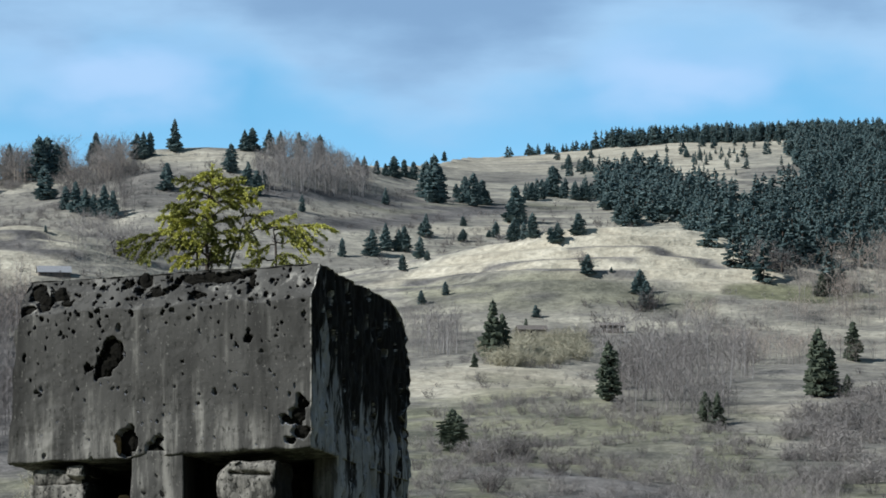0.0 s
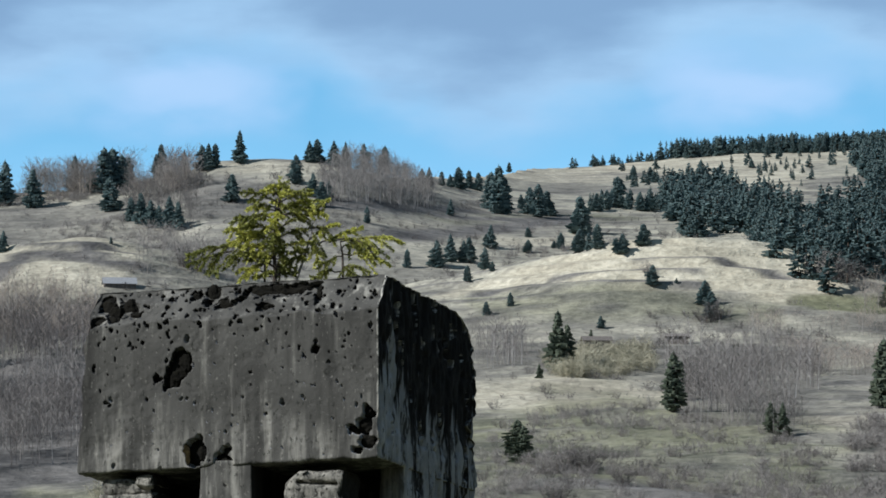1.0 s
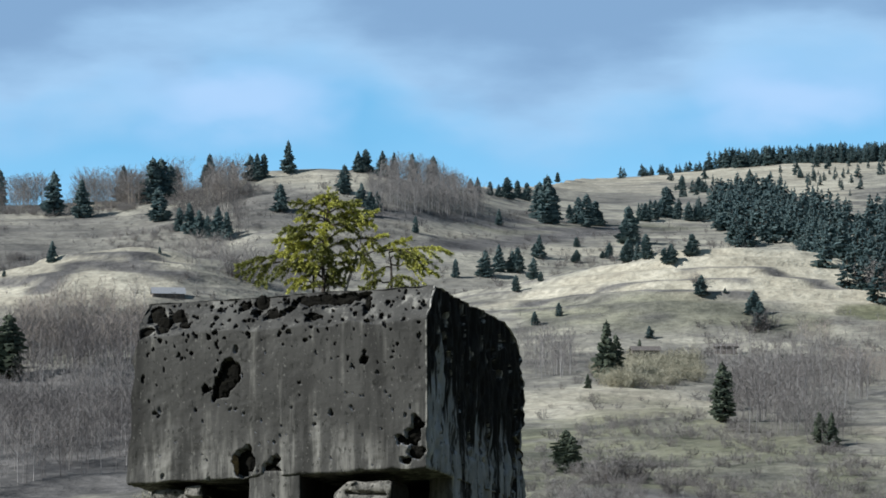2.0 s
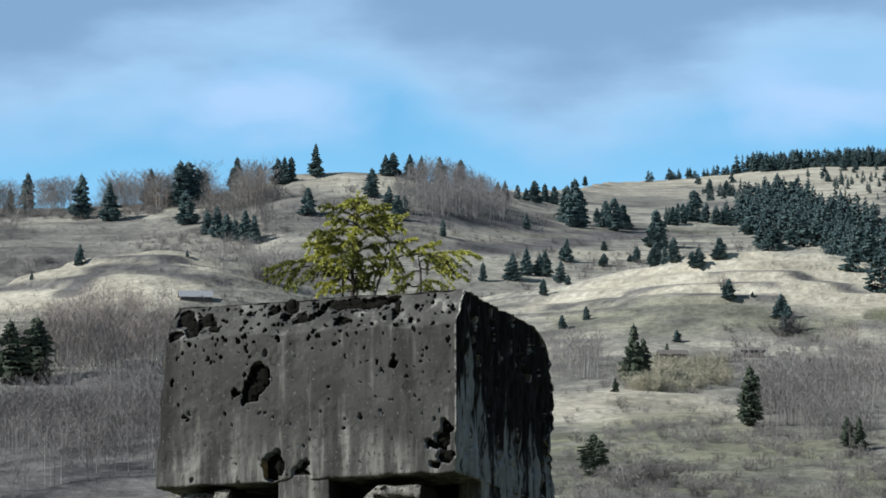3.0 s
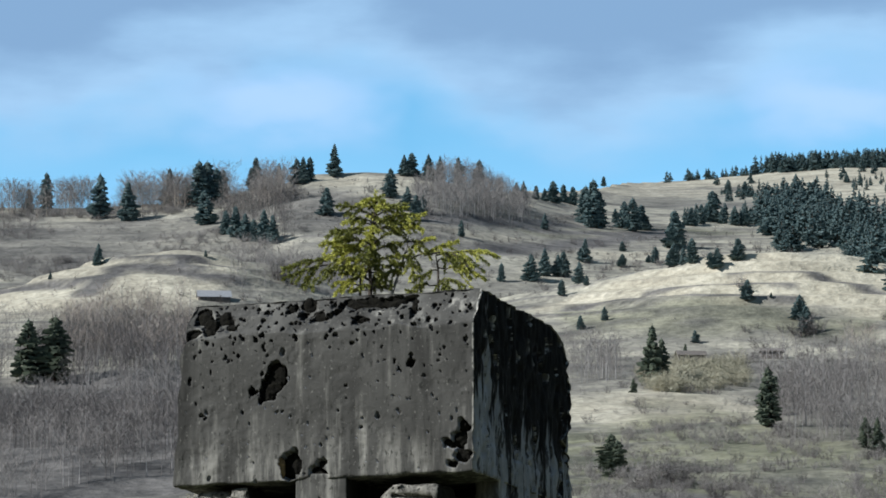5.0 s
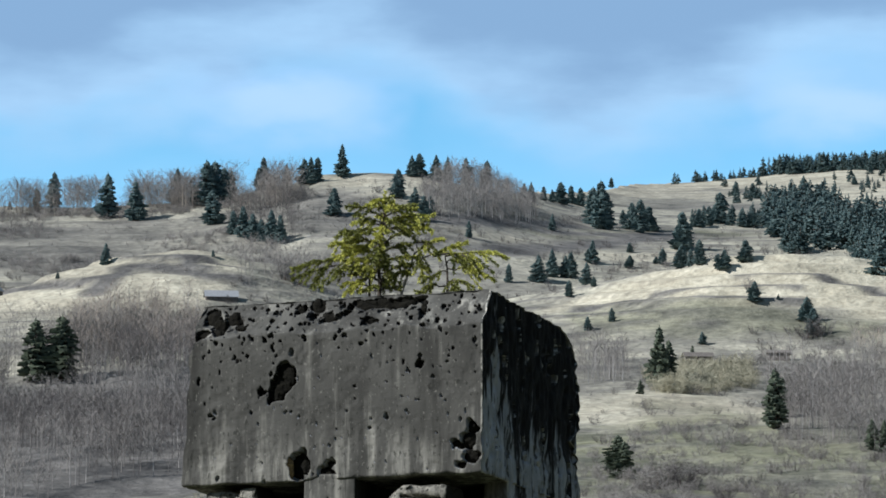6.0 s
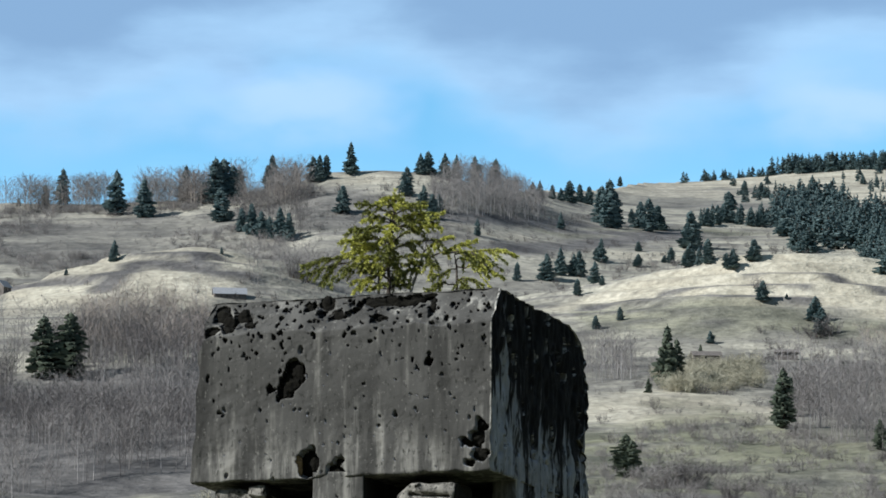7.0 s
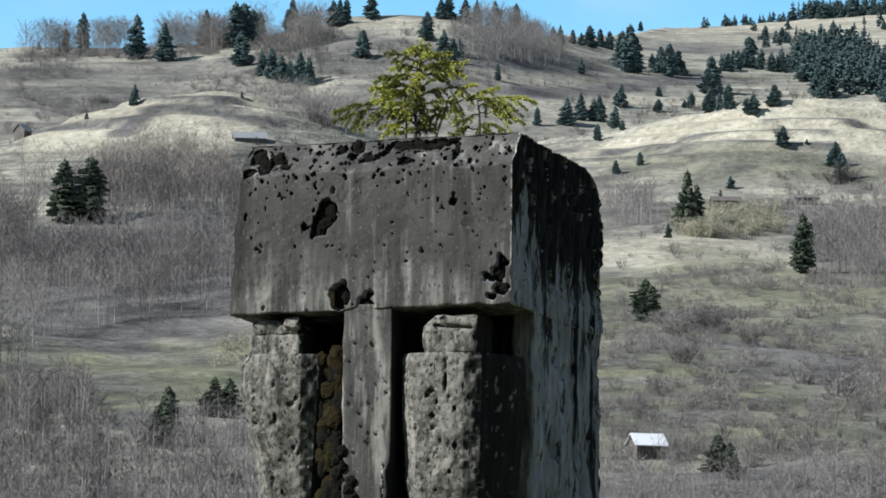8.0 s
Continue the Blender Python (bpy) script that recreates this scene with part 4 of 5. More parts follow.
# moss cushions: x, height from the upper edge, half width, half height; and on the face x, height over the lower edge, half sizes
EDGE_MOSS = [(-1.04, -0.05, 0.030, 0.026), (-1.015, -0.075, 0.026, 0.026), (-0.965, -0.060, 0.030, 0.030), (-1.07, -0.115, 0.030, 0.018), (-1.01, -0.105, 0.022, 0.016), (-1.045, -0.02, 0.022, 0.016), (-0.93, -0.085, 0.02, 0.012), (-0.655, -0.025, 0.030, 0.034), (-0.60, -0.065, 0.032, 0.022), (-0.47, -0.020, 0.05, 0.022), (-0.40, -0.012, 0.055, 0.024), (-0.33, -0.018, 0.04, 0.022), (-0.27, 0.0, 0.026, 0.022), (-0.44, -0.085, 0.026, 0.014), (-0.54, -0.045, 0.018, 0.012), (-0.245, -0.055, 0.012, 0.030), (-0.72, -0.03, 0.018, 0.016)]
FACE_MOSS = [(-0.745, 0.395, 0.030, 0.014, 0.036), (-0.760, 0.355, 0.030, 0.014, 0.036), (-0.780, 0.320, 0.022, 0.014, 0.032), (-0.730, 0.38, 0.02, 0.014, 0.03), (-0.825, 0.335, 0.013, 0.008, 0.013), (-0.685, 0.06, 0.034, 0.02, 0.044), (-0.585, 0.012, 0.028, 0.012, 0.032), (-0.572, 0.055, 0.013, 0.008, 0.014), (-0.238, 0.405, 0.013, 0.010, 0.013), (-0.055, 0.115, 0.026, 0.018, 0.032), (-0.10, 0.105, 0.018, 0.014, 0.016), (-0.050, 0.060, 0.028, 0.016, 0.022), (-0.045, 0.165, 0.020, 0.014, 0.020), (-0.085, 0.030, 0.014, 0.012, 0.012)]


def grid_box(lo, hi, res):
    """A box whose six faces are cut into small cells: vertices, quads."""
    lo, hi = np.array(lo, float), np.array(hi, float)
    n = np.maximum(1, np.round((hi - lo) / np.array(res)).astype(int))
    V, Q, off = [], [], 0
    for ax in range(3):
        u, v = (ax + 1) % 3, (ax + 2) % 3
        for end in (0, 1):
            a, b = np.meshgrid(np.arange(n[u] + 1), np.arange(n[v] + 1), indexing="ij")
            P = np.empty(a.shape + (3,), int)
            P[..., ax], P[..., u], P[..., v] = end * n[ax], a, b
            V.append(P.reshape(-1, 3))
            i, j = np.meshgrid(np.arange(n[u]), np.arange(n[v]), indexing="ij")
            m = n[v] + 1
            q = np.stack([i * m + j, (i + 1) * m + j, (i + 1) * m + j + 1, i * m + j + 1], -1).reshape(-1, 4) + off
            Q.append(q if end else q[:, ::-1])
            off += P.shape[0] * P.shape[1]
    V, Q = np.vstack(V), np.vstack(Q)
    key = (V[:, 0] * (n[1] + 2) + V[:, 1]) * (n[2] + 2) + V[:, 2]
    _, first, inv = np.unique(key, return_index=True, return_inverse=True)
    return lo + V[first] / n * (hi - lo), inv[Q]


def worn(P, lo, hi, rr, rough, seed, size=0.05):
    """Rounds and chips the edges of a box and roughens its faces."""
    lo, hi = np.array(lo), np.array(hi)
    r = (rr * (0.35 + 1.6 * vnoise(P, size, seed) ** 2))[:, None]
    q = np.clip(P, lo + r, hi - r)
    d = P - q
    ln = np.linalg.norm(d, axis=1, keepdims=True)
    N = d / np.maximum(ln, 1e-9)
    out = q + N * r
    k = (vnoise(P, 0.11, seed + 1) - 0.5) * 1.2 + (vnoise(P, 0.035, seed + 2) - 0.5) * 0.7 + (vnoise(P, 0.014, seed + 3) - 0.5) * 0.4
    return out + N * (k * rough)[:, None], N


def add_quads(name, V, Q, mat, parent, label=""):
    tris = np.vstack([Q[:, [0, 1, 2]], Q[:, [0, 2, 3]]])
    return child(name, fast_mesh(name, V, tris, [mat], smooth=True), parent, label)


def pits(P, mask, centres, axis, sign, ragged=0.0):
    """Sinks round pits into a face."""
    u, v = ((P[:, 0], P[:, 2]) if axis == 1 else (P[:, 1], P[:, 2]))
    u = u + (vnoise(P, 0.011, 71) - 0.5) * 0.010 + (vnoise(P, 0.028, 73) - 0.5) * ragged
    v = v + (vnoise(P, 0.011, 72) - 0.5) * 0.012 + (vnoise(P, 0.028, 74) - 0.5) * ragged
    for a, b, ra, rb, dep in centres:
        d = ((u - a) / ra) ** 2 + ((v - b) / rb) ** 2
        k = np.nonzero((d < 1.6) & mask)[0]
        P[k, axis] += sign * dep * np.clip(1.35 - d[k], 0, 1) ** 0.7


def cap():
    lo, hi = (-W, 0, Z0), (0, D, Z0 + H)
    P, Q = grid_box(lo, hi, (0.0040, 0.0115, 0.0040))
    P0 = P.copy()
    P, N = worn(P, lo, hi, 0.016, 0.006, 1)
    # sloped band along the top of the front
    top = 0.135 + 0.03 * (vnoise(P0 * [1, 0, 0] + [0, 0.3, 0.3], 0.09, 4) - 0.5)
    t = np.clip((P[:, 2] - (Z0 + H - top)) / top, 0, 1)
    slope = 0.125 * t + 0.02 * (vnoise(P0, (0.05, 0.05, 0.03), 8) - 0.35) * (t > 0.02)
    P[:, 1] = np.maximum(P[:, 1], slope)
    # the left end is worn back towards the top
    u = np.clip((P[:, 2] - Z0) / H, 0, 1)
    left = -W + 0.045 * u + 0.03 * (vnoise(P0, 0.07, 6) - 0.3) * np.clip(u * 2, 0, 1)
    P[:, 0] = np.maximum(P[:, 0], left)
    # the far upper edge slopes off
    b = np.clip((P[:, 1] - (D - 0.36)) / 0.36, 0, 1) * np.clip((P[:, 2] - (Z0 + H - 0.3)) / 0.3, 0, 1)
    P[:, 2] -= 0.13 * b ** 1.6
    # crumbled face on the side, in long upright flakes
    side = N[:, 0] > 0.6
    fl = vnoise(P0, (0.05, 0.035, 0.13), 9) ** 2 * 0.020 + vnoise(P0, (0.05, 0.02, 0.05), 10) ** 3 * 0.016
    P[side, 0] -= fl[side]
    back = np.clip((P0[:, 1] - (D - 0.06)) / 0.06, 0, 1)
    P[:, 1] -= back * (0.30 * np.clip(vnoise(P0 * [0, 0, 1], 0.07, 12) - 0.45, 0, 1) + 0.10 * vnoise(P0 * [0, 0, 1], 0.02, 14) ** 2)
    front = N[:, 1] < -0.7
    small = [(prng.uniform(-W + 0.03, -0.02), Z0 + H * prng.rand() ** 0.85, r * prng.uniform(0.6, 1.0), r * prng.uniform(0.9, 1.9), prng.uniform(0.010, 0.022))
             for r in prng.gamma(2.0, 0.0010, 170) + 0.0018]
    band = [(prng.uniform(-W + 0.05, -0.02), Z0 + H - prng.uniform(0.01, 0.16), r * prng.uniform(0.7, 1.1), r * prng.uniform(0.8, 1.5), prng.uniform(0.014, 0.030))
            for r in prng.gamma(2.0, 0.0018, 120) + 0.0025]
    P[:, 2] = np.where((P0[:, 2] < Z0 + 0.001) & (P0[:, 1] > 0.42), Z0 - 0.002, P[:, 2])
    keep = side & (P0[:, 2] < Z0 + 0.05) & (P0[:, 1] > 0.42)
    P[keep, 0] = np.maximum(P[keep, 0], -fl[keep] * 0.8)
    big = [(-0.685, Z0 + 0.055, 0.036, 0.045, 0.045), (-0.585, Z0 + 0.012, 0.030, 0.034, 0.04), (-0.238, Z0 + 0.405, 0.013, 0.013, 0.025)]
    nests = [(x, Z0 + z, sx * 1.1, sz * 1.05, 0.046) for x, z, sx, sy, sz in FACE_MOSS] + [(x, Z0 + H + min(z - 0.01, -0.035), sx, sz, 0.034) for x, z, sx, sz in EDGE_MOSS]
    pits(P, front, small + band + big, 1, 1)
    pits(P, front, nests, 1, 1, 0.026)
    holes = [(prng.uniform(0.1, D - 0.1), Z0 + H * prng.rand(), prng.uniform(0.01, 0.03), prng.uniform(0.012, 0.03), prng.uniform(0.012, 0.03)) for i in range(60)]
    pits(P, side, holes, 0, -1)
    P[:, 2] += SAG * P[:, 0] / W
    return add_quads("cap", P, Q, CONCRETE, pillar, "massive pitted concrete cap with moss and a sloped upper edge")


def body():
    # back slab set far back to darken the recesses
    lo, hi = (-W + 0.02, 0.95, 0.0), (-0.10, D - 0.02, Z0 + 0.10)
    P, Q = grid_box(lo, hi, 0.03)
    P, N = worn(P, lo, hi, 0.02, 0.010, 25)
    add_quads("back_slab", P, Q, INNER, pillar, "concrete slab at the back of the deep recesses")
    # added left cheek that keeps the sun out of the recess
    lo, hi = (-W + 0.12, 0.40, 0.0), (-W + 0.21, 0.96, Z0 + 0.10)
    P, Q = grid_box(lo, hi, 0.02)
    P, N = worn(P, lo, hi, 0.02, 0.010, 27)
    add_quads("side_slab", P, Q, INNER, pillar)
    lo, hi = (-0.105, 0.40, 0.0), (-0.002, D - 0.01, Z0 + 0.10)
    P, Q = grid_box(lo, hi, 0.02)
    P0 = P.copy()
    P, N = worn(P, lo, hi, 0.02, 0.010, 21)
    side = N[:, 0] > 0.6
    P[side, 0] -= (vnoise(P0, (0.05, 0.05, 0.16), 22) ** 2 * 0.022)[side]
    holes = [(prng.uniform(0.45, D - 0.1), prng.uniform(1.9, Z0), prng.uniform(0.015, 0.035), prng.uniform(0.02, 0.045), prng.uniform(0.015, 0.03)) for i in range(60)]
    pits(P, side, holes, 0, -1)
    back = np.clip((P0[:, 1] - (D - 0.07)) / 0.06, 0, 1)
    P[:, 1] -= back * (0.26 * np.clip(vnoise(P0 * [0, 0, 1], 0.07, 13) - 0.45, 0, 1) + 0.10 * vnoise(P0 * [0, 0, 1], 0.02, 15) ** 2)
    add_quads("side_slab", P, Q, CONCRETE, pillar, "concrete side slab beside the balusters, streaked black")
    lo, hi = (-0.672, 0.005, 1.2), (-0.476, 0.96, Z0 + 0.004)
    P, Q = grid_box(lo, hi, 0.010)
    P0 = P.copy()
    P, N = worn(P, lo, hi, 0.007, 0.005, 31)
    small = [(prng.uniform(-0.66, -0.49), prng.uniform(2.1, Z0), r, r * prng.uniform(0.8, 1.8), 0.015) for r in prng.uniform(0.003, 0.0065, 34)]
    pits(P, N[:, 1] < -0.7, small, 1, 1)
    low = np.clip((Z0 - 0.52 - P0[:, 2]) / 0.15, 0, 1)
    P[:, 0] -= 0.05 * low * np.clip(vnoise(P0, 0.06, 33) - 0.35, 0, 1) * (P0[:, 0] > -0.5)
    P[:, 1] = np.where(P0[:, 2] > Z0 - 0.001, np.maximum(P[:, 1], 0.004), P[:, 1])
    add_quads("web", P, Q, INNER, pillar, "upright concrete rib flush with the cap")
    lo, hi = (-W, 0.0, -0.2), (0, 0.96, 1.2)
    P, Q = grid_box(lo, hi, 0.05)
    P, N = worn(P, lo, hi, 0.02, 0.008, 41)
    add_quads("plinth", P, Q, CONCRETE, pillar)


def baluster(cx, cy, seed, neck_top, broken, foot):
    """A faceted, bottle-shaped baluster of rough cast concrete, wide at its shoulder."""
    shape = np.array([(-1, 0.62), (-1, -0.30), (-0.90, -0.72), (-0.66, -0.96), (-0.2, -1.04), (0.25, -1.0), (0.52, -0.84), (0.80, -0.45), (0.97, 0.1), (0.97, 0.62)])
    seg = []
    for a, b in zip(shape, np.roll(shape, -1, 0)):
        k = 16
        seg += [a + (b - a) * i / k for i in range(k)]
    seg = np.array(seg)
    zs = np.r_[np.linspace(1.2, 2.0, 10)[:-1], np.linspace(2.0, Z0 - 0.185, 88)]
    wid = np.interp(Z0 - zs, [0.18, 0.21, 0.32, 0.70, 1.1, 1.71], [0.214, 0.224, 0.226, foot, foot * 0.7, 0.10])
    rings = [np.c_[cx + seg[:, 0] * w, cy + seg[:, 1] * w * 0.92, np.full(len(seg), z)] for z, w in zip(zs, wid)]
    for s in (0.8, 0.55, 0.3, 0.02):
        rings.append(np.c_[cx + seg[:, 0] * wid[-1] * s, cy + seg[:, 1] * wid[-1] * 0.92 * s, np.full(len(seg), zs[-1] + 0.003)])
    P = np.vstack(rings)
    m, n = len(seg), len(rings)
    i, j = np.meshgrid(np.arange(n - 1), np.arange(m), indexing="ij")
    Q = np.stack([i * m + j, i * m + (j + 1) % m, (i + 1) * m + (j + 1) % m, (i + 1) * m + j], -1).reshape(-1, 4)
    c = np.array([cx, cy, 0])
    N = P - c
    N[:, 2] = 0
    N /= np.linalg.norm(N, axis=1, keepdims=True) + 1e-9
    k = (vnoise(P, 0.06, seed) - 0.5) * 0.014 + (vnoise(P, (0.024, 0.024, 0.016), seed + 1) - 0.5) * 0.007 - 0.14 * np.clip(vnoise(P, (0.018, 0.018, 0.024), seed + 2) - 0.78, 0, 1)
    P = P + N * k[:, None]
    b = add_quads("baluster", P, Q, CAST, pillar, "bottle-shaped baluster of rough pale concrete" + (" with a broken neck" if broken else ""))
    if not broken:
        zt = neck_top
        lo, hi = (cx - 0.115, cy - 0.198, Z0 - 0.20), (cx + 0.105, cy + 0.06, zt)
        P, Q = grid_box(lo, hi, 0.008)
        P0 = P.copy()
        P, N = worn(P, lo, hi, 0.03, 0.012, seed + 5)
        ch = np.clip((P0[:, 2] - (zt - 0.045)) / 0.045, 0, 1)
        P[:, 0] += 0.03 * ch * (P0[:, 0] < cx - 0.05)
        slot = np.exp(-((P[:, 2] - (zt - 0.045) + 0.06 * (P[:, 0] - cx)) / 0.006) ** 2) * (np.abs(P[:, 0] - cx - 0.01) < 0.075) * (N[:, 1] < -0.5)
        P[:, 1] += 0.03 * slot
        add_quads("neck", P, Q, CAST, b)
    else:
        for lo, hi in (((cx - 0.165, cy - 0.185, Z0 - 0.20), (cx + 0.05, cy + 0.10, Z0 - 0.105)),
                       ((cx - 0.15, cy - 0.165, Z0 - 0.115), (cx + 0.035, cy + 0.10, Z0 - 0.055)),
                       ((cx - 0.03, cy - 0.185, Z0 - 0.075), (cx + 0.045, cy + 0.05, Z0 - 0.035))):
            P, Q = grid_box(lo, hi, 0.009)
            P, N = worn(P, lo, hi, 0.022, 0.016, seed + int(100 * (hi[2] - Z0)) + 30)
            add_quads("neck_fragment", P, Q, CAST, b, "broken remains of the concrete neck")
    return b


cap()
body()
baluster(-0.245, 0.205, 51, Z0 - 0.04, False, 0.204)
baluster(-0.895, 0.205, 61, Z0, True, 0.150)

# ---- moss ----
# near black: the shade of the hollows is put into the moss colour
MOSS_SHADED = mat_plain("shade_dark_moss", (0.0025, 0.0022, 0.0015), (0.009, 0.008, 0.0045), 60.0, 1.0, 0.8, 0.01)
MOSS_OLIVE = mat_plain("olive_moss", (0.006, 0.0045, 0.0015), (0.030, 0.022, 0.005), 50.0, 1.0, 0.8, 0.01)


def moss(x, y, z, sx, sy, sz, mat, label):
    """A cushion of moss: a rough dome with a ragged outline."""
    n, m = 30, 40
    th, ph = np.meshgrid(np.linspace(0.02, np.pi - 0.02, n), np.linspace(0, 2 * np.pi, m, endpoint=False), indexing="ij")
    d = np.stack([np.sin(th) * np.cos(ph), np.sin(th) * np.sin(ph), np.cos(th)], -1).reshape(-1, 3)
    seed = prng.randint(50)
    r = 0.62 + 0.72 * vnoise(d, 0.7, seed) + 0.34 * (vnoise(d, 0.24, seed + 1) - 0.5)
    P = d * r[:, None] * np.array([sx, sy, sz])
    i, j = np.meshgrid(np.arange(n - 1), np.arange(m), indexing="ij")
    Q = np.stack([i * m + j, (i + 1) * m + j, (i + 1) * m + (j + 1) % m, i * m + (j + 1) % m], -1).reshape(-1, 4)
    tris = np.vstack([Q[:, [0, 1, 2]], Q[:, [0, 2, 3]]])
    ob = new("moss_cushion", fast_mesh("moss_cushion", P, tris, [mat], smooth=True))
    ob.matrix_world = pillar.matrix_world @ Matrix.Translation((x, y, z + (SAG * x / W if z > Z0 else 0.0)))
    tagged(ob, label, "moss", "moss on the pillar")


T0 = Z0 + H
FACE = "dry moss cushion in a hollow of the concrete, blackened as shade"
EDGE = "moss cushion on the worn upper edge of the cap, blackened as shade"
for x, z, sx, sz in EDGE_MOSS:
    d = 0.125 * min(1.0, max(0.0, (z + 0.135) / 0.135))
    moss(x, d + 0.026, T0 + min(z - 0.01, -0.035), sx * 1.1, 0.014, sz * 1.15, MOSS_SHADED, EDGE)
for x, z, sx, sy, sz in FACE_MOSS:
    moss(x, 0.034 if sz < 0.04 else 0.042, Z0 + z, sx * 1.1, 0.018, sz * 1.1, MOSS_SHADED, FACE)
moss(-0.722, 0.006, Z0 + 0.045, 0.018, 0.006, 0.040, MOSS_OLIVE, "olive moss beside a hollow in the concrete")
for k in range(64):
    z = Z0 - 0.19 - 0.58 * k / 64
    moss(-0.728 + prng.uniform(-0.045, 0.035), 0.050 + prng.uniform(-0.008, 0.02), z, prng.uniform(0.014, 0.034), 0.010, prng.uniform(0.020, 0.050), MOSS_OLIVE if prng.rand() < 0.55 else MOSS_SHADED, "olive-brown moss between the baluster and the rib")
for k in range(7):
    moss(-0.665 + prng.uniform(-0.03, 0.05), 0.004, Z0 - 0.56 - 0.03 * k, 0.022, 0.014, 0.022, MOSS_SHADED, "dark moss at the foot of the rib")

# ---- the spruce sapling on the cap ----
NEEDLE = mat_plain("young_needles", (0.30, 0.31, 0.055), (0.66, 0.65, 0.16), 22.0, 0.55, 0.1, 0.002, island=0.5, translucent=0.25)
NEEDLE_OLD = mat_plain("older_needles", (0.10, 0.115, 0.028), (0.30, 0.31, 0.075), 22.0, 0.6, 0.1, 0.002, island=0.5, translucent=0.2)
STEM = mat_plain("sapling_bark", (0.035, 0.028, 0.022), (0.10, 0.085, 0.07), 60.0)
STEM_GREY = mat_plain("grey_dead_bark", (0.22, 0.21, 0.20), (0.40, 0.39, 0.37), 60.0)
srng = np.random.RandomState(8)
sapling = new("spruce_sapling")
sapling.matrix_world = pillar.matrix_world @ Matrix.Translation((-0.468, 0.27, T0 - 0.018)) @ Matrix.Diagonal((1.06, 1.0, 1.12, 1.0))
tagged(sapling, "small yellow-green spruce sapling rooted on the concrete cap", "sapling")


def needles(path, V, T, count, length):
    path = np.array(path)
    seglen = np.r_[0, np.cumsum(np.linalg.norm(np.diff(path, axis=0), axis=1))]
    for s in srng.uniform(0.05, 1.0, count) * seglen[-1]:
        p = np.array([np.interp(s, seglen, path[:, k]) for k in range(3)])
        q = np.array([np.interp(min(s + 0.004, seglen[-1] + 0.004), seglen, path[:, k]) for k in range(3)]) - np.array([np.interp(s - 0.004, seglen, path[:, k]) for k in range(3)])
        q = q / (np.linalg.norm(q) + 1e-9)
        rnd = srng.normal(size=3) + np.array([0, 0, 0.35])
        rnd -= q * (rnd @ q)
        rnd /= np.linalg.norm(rnd) + 1e-9
        d = (rnd * 0.85 + q * 0.7)
        d /= np.linalg.norm(d)
        side = np.cross(d, srng.normal(size=3))
        side = side / (np.linalg.norm(side) + 1e-9) * 0.0015
        ln = length * srng.uniform(0.7, 1.15)
        b = len(V)
        V += [p - side, p + side, p + d * ln * 0.6 + side * 0.9, p + d * ln, p + d * ln * 0.6 - side * 0.9]
        T += [(b, b + 1, b + 2), (b, b + 2, b + 4), (b + 4, b + 2, b + 3)]


def bough(start, end, sag, young, sub=1.0):
    """A branch with side twigs, all set with needles."""
    a, e = np.array(start, float), np.array(end, float)
    L = np.linalg.norm(e - a)
    ts = np.linspace(0, 1, 7)
    path = [a + (e - a) * t + np.array([0, 0, -sag * 4 * t * (1 - t) * -1 if sag < 0 else sag * 4 * t * (1 - t)]) + srng.normal(size=3) * 0.004 * (t > 0) for t in ts]
    wood_v, wood_t = tube_arrays(path, np.linspace(0.0028, 0.0009, 7), 4)
    V, T = [], []
    needles(path[1:], V, T, int(1150 * L) + 24, 0.0125)
    ax = (e - a) / L
    out = np.cross(ax, [0, 0, 1])
    out /= np.linalg.norm(out) + 1e-9
    n = max(2, int(L / 0.026 * sub))
    for k in range(n):
        t = 0.22 + 0.72 * (k + srng.rand()) / n
        p = np.array([np.interp(t, ts, np.array(path)[:, i]) for i in range(3)])
        sgn = 1 if k % 2 else -1
        ln = (0.36 * L + 0.018) * (1.12 - t) * srng.uniform(0.7, 1.35)
        tip = p + (ax * 0.75 + out * sgn * srng.uniform(0.3, 0.8) + np.array([0, 0, srng.uniform(-0.95, 0.08)])) * ln
        mid = (p + tip) / 2 + np.array([0, 0, 0.1 * ln])
        tv, tt = tube_arrays([p, mid, tip], [0.0013, 0.001, 0.0006], 3)
        wood_t += [(x + len(wood_v), y + len(wood_v), z + len(wood_v)) for x, y, z in tt]
        wood_v += tv
        needles([p, mid, tip], V, T, int(1350 * ln) + 12, 0.0115)
    b = child("branch", fast_mesh("branch", np.array(wood_v), np.array(wood_t), [STEM]), sapling)
    child("needles", fast_mesh("needles", np.array(V), np.array(T), [NEEDLE if young else NEEDLE_OLD]), b)


def stem(points, radii, mat, label):
    v, t = tube_arrays(points, radii, 8)
    return child("trunk", fast_mesh("trunk", np.array(v), np.array(t), [mat], smooth=True), sapling, label)


MAIN = [(0, 0, -0.02), (0.004, 0, 0.06), (-0.004, 0.01, 0.14), (0.008, 0.01, 0.24), (0.020, 0.01, 0.345)]
stem(MAIN, [0.0085, 0.0070, 0.0055, 0.0035, 0.0012], STEM, "thin dark brown main stem")
stem([(0.07, 0.01, -0.02), (0.082, 0.01, 0.04), (0.105, 0.02, 0.11), (0.125, 0.02, 0.17), (0.135, 0.02, 0.22)], [0.0060, 0.0052, 0.0045, 0.003, 0.0015], STEM_GREY, "bare grey second stem leaning outwards")
stem([(0.245, 0.0, -0.02), (0.247, 0.0, 0.05), (0.243, 0.01, 0.11), (0.235, 0.01, 0.15)], [0.0052, 0.0045, 0.0035, 0.0015], STEM, "thin dark side stem")
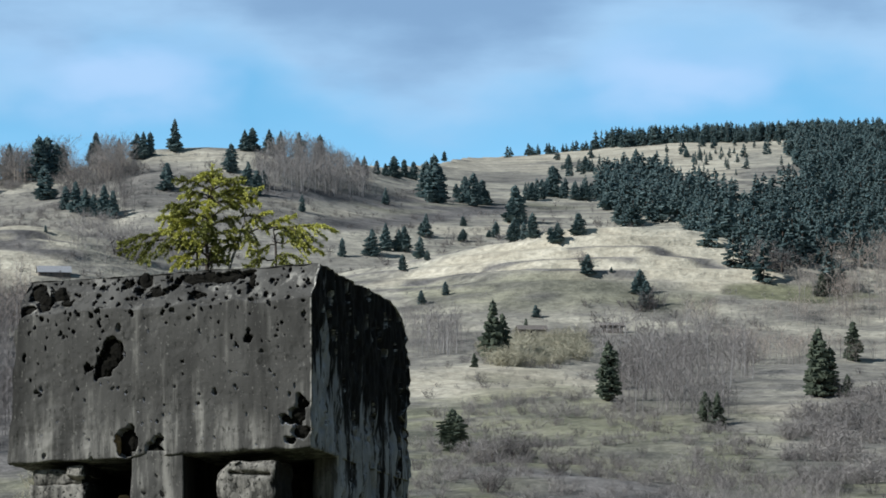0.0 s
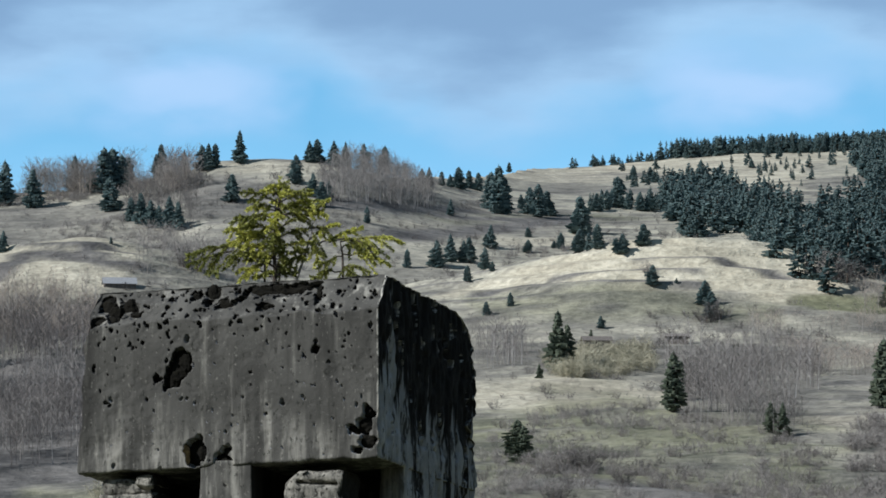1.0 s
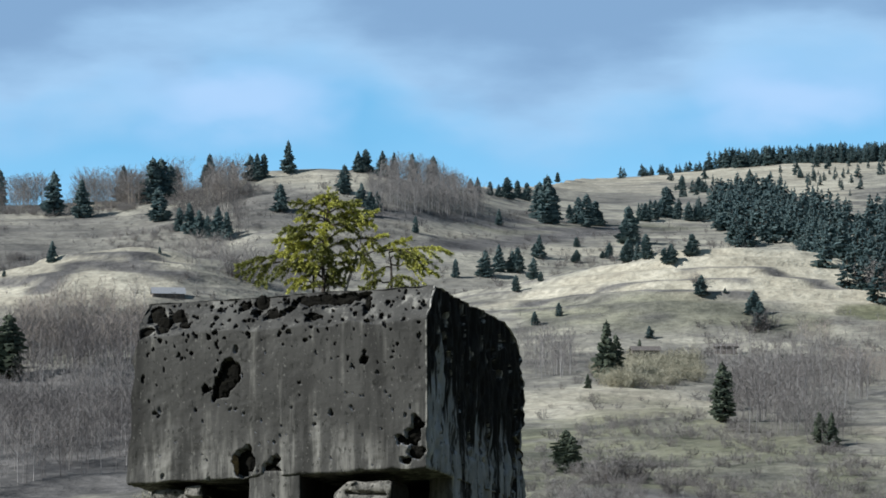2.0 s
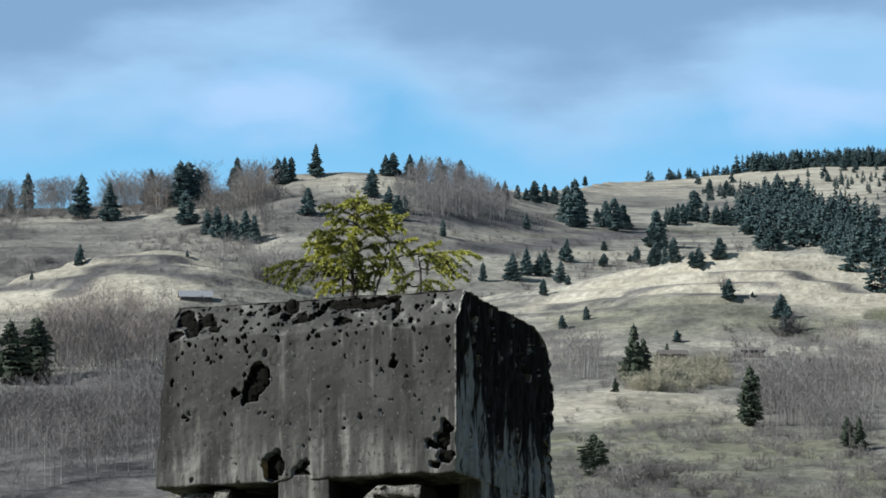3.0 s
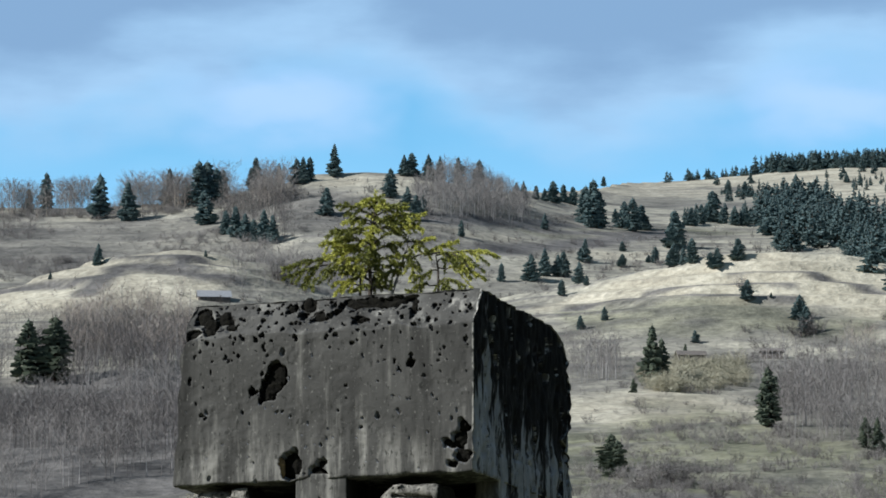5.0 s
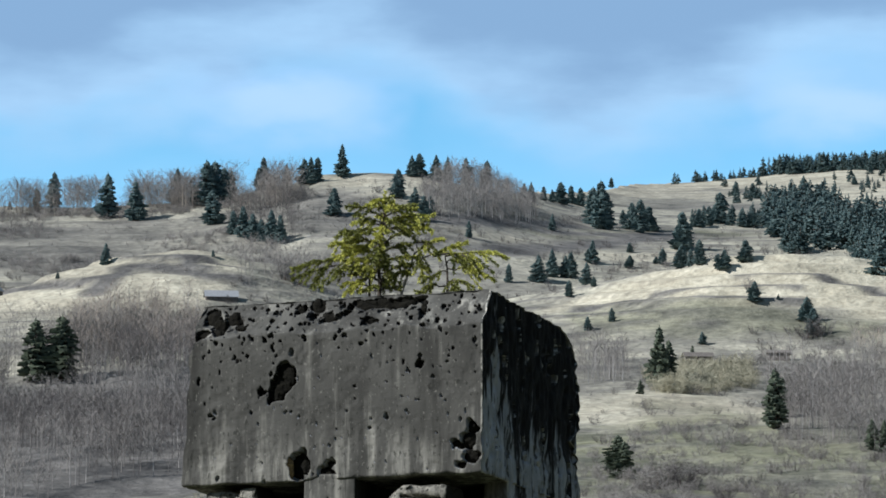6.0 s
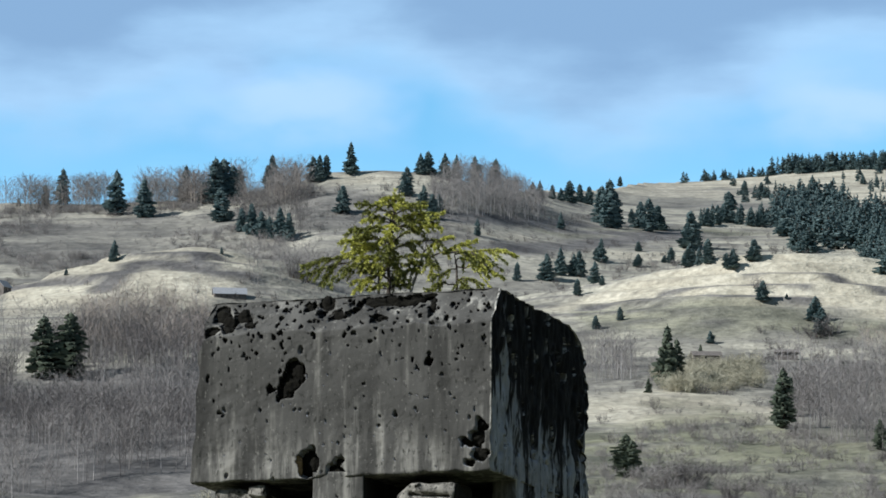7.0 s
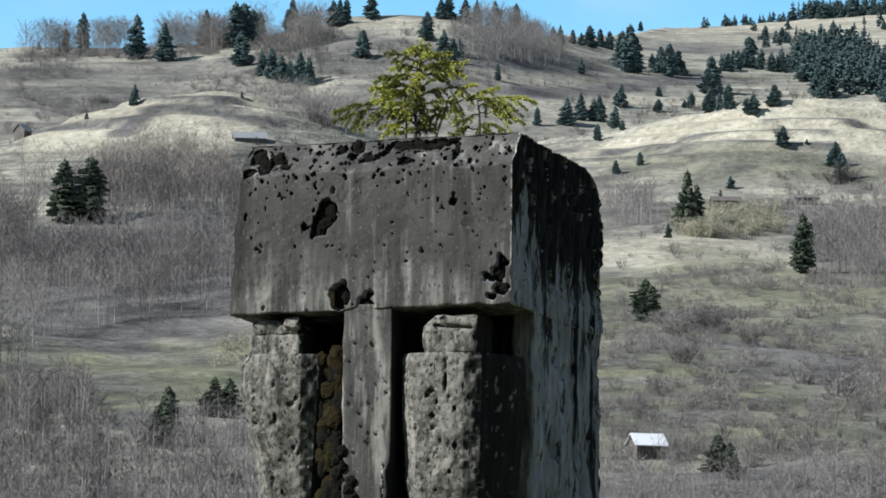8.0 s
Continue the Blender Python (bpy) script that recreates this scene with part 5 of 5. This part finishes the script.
stem([(-0.032, -0.01, -0.02), (-0.03, -0.01, 0.05), (-0.034, 0.0, 0.10), (-0.02, 0.0, 0.16)], [0.0045, 0.004, 0.003, 0.0012], STEM, "thin dark side stem")


def on_main(z):
    m = np.array(MAIN)
    return np.array([np.interp(z, m[:, 2], m[:, k]) for k in range(3)])


# leader, then the tiers of the main stem
bough(on_main(0.25), (0.020, 0.01, 0.365), 0, True, 0.6)
for z, reach, n in ((0.33, 0.04, 4), (0.31, 0.075, 4), (0.285, 0.12, 4), (0.255, 0.145, 5), (0.225, 0.165, 5), (0.19, 0.175, 5), (0.16, 0.17, 5), (0.13, 0.17, 5), (0.10, 0.15, 5), (0.07, 0.13, 5), (0.04, 0.10, 4)):
    for k in range(n):
        a = 2 * np.pi * (k + srng.uniform(-0.3, 0.3)) / n + z * 40
        r = reach * srng.uniform(0.75, 1.15)
        s = on_main(z)
        bough(s, s + np.array([math.cos(a) * r, math.sin(a) * r * 0.9, r * srng.uniform(-0.05, 0.32)]), 0.012, srng.rand() < 0.6)
# boughs that stand out of the outline
for s, e, sag, young in (((0, 0.01, 0.145), (-0.315, -0.02, 0.118), 0.012, False), ((-0.15, 0, 0.13), (-0.30, -0.05, 0.075), 0.01, False), ((-0.02, 0, 0.20), (-0.175, -0.04, 0.185), 0.01, True),
                         ((-0.02, -0.01, 0.05), (-0.125, -0.05, 0.05), 0.012, True), ((-0.03, 0, 0.09), (-0.11, -0.06, 0.02), 0.01, True),
                         ((0.01, 0.01, 0.30), (0.135, -0.03, 0.318), 0.008, False), ((0.01, 0.01, 0.26), (0.20, 0.0, 0.285), 0.01, True), ((0.01, 0.01, 0.24), (0.205, -0.03, 0.225), 0.014, True), ((0.13, 0.02, 0.20), (0.215, -0.04, 0.16), 0.015, False),
                         ((0.135, 0.02, 0.14), (0.325, -0.03, 0.185), 0.006, True), ((0.20, 0.0, 0.15), (0.475, -0.05, 0.135), 0.016, True), ((0.235, 0.01, 0.15), (0.39, -0.06, 0.095), 0.016, False), ((0.243, 0.01, 0.11), (0.425, -0.04, 0.068), 0.014, True),
                         ((0.245, 0.0, 0.07), (0.36, -0.08, 0.03), 0.01, False), ((0.245, 0.0, 0.10), (0.18, -0.08, 0.05), 0.008, False), ((0.245, 0.0, 0.06), (0.30, -0.10, 0.015), 0.01, False), ((0.24, 0.0, 0.05), (0.15, -0.09, 0.02), 0.008, False), ((0.24, 0.0, 0.12), (0.30, 0.08, 0.13), 0.01, True),
                         ((0.12, 0.02, 0.16), (0.24, -0.04, 0.20), 0.01, True), ((0.11, 0.02, 0.12), (0.05, -0.06, 0.06), 0.01, False), ((0.13, 0.02, 0.19), (0.17, -0.07, 0.11), 0.012, False), ((0.12, 0.02, 0.15), (0.19, -0.06, 0.07), 0.012, True),
                         ((-0.03, 0, 0.12), (-0.13, -0.05, 0.10), 0.01, False), ((-0.02, 0, 0.17), (-0.15, -0.06, 0.145), 0.012, True), ((-0.18, 0, 0.135), (-0.23, -0.05, 0.05), 0.01, False), ((-0.1, 0, 0.14), (-0.16, -0.06, 0.06), 0.012, False), ((0.30, -0.02, 0.15), (0.36, -0.07, 0.08), 0.012, False)):
    bough(s, e, sag, young)
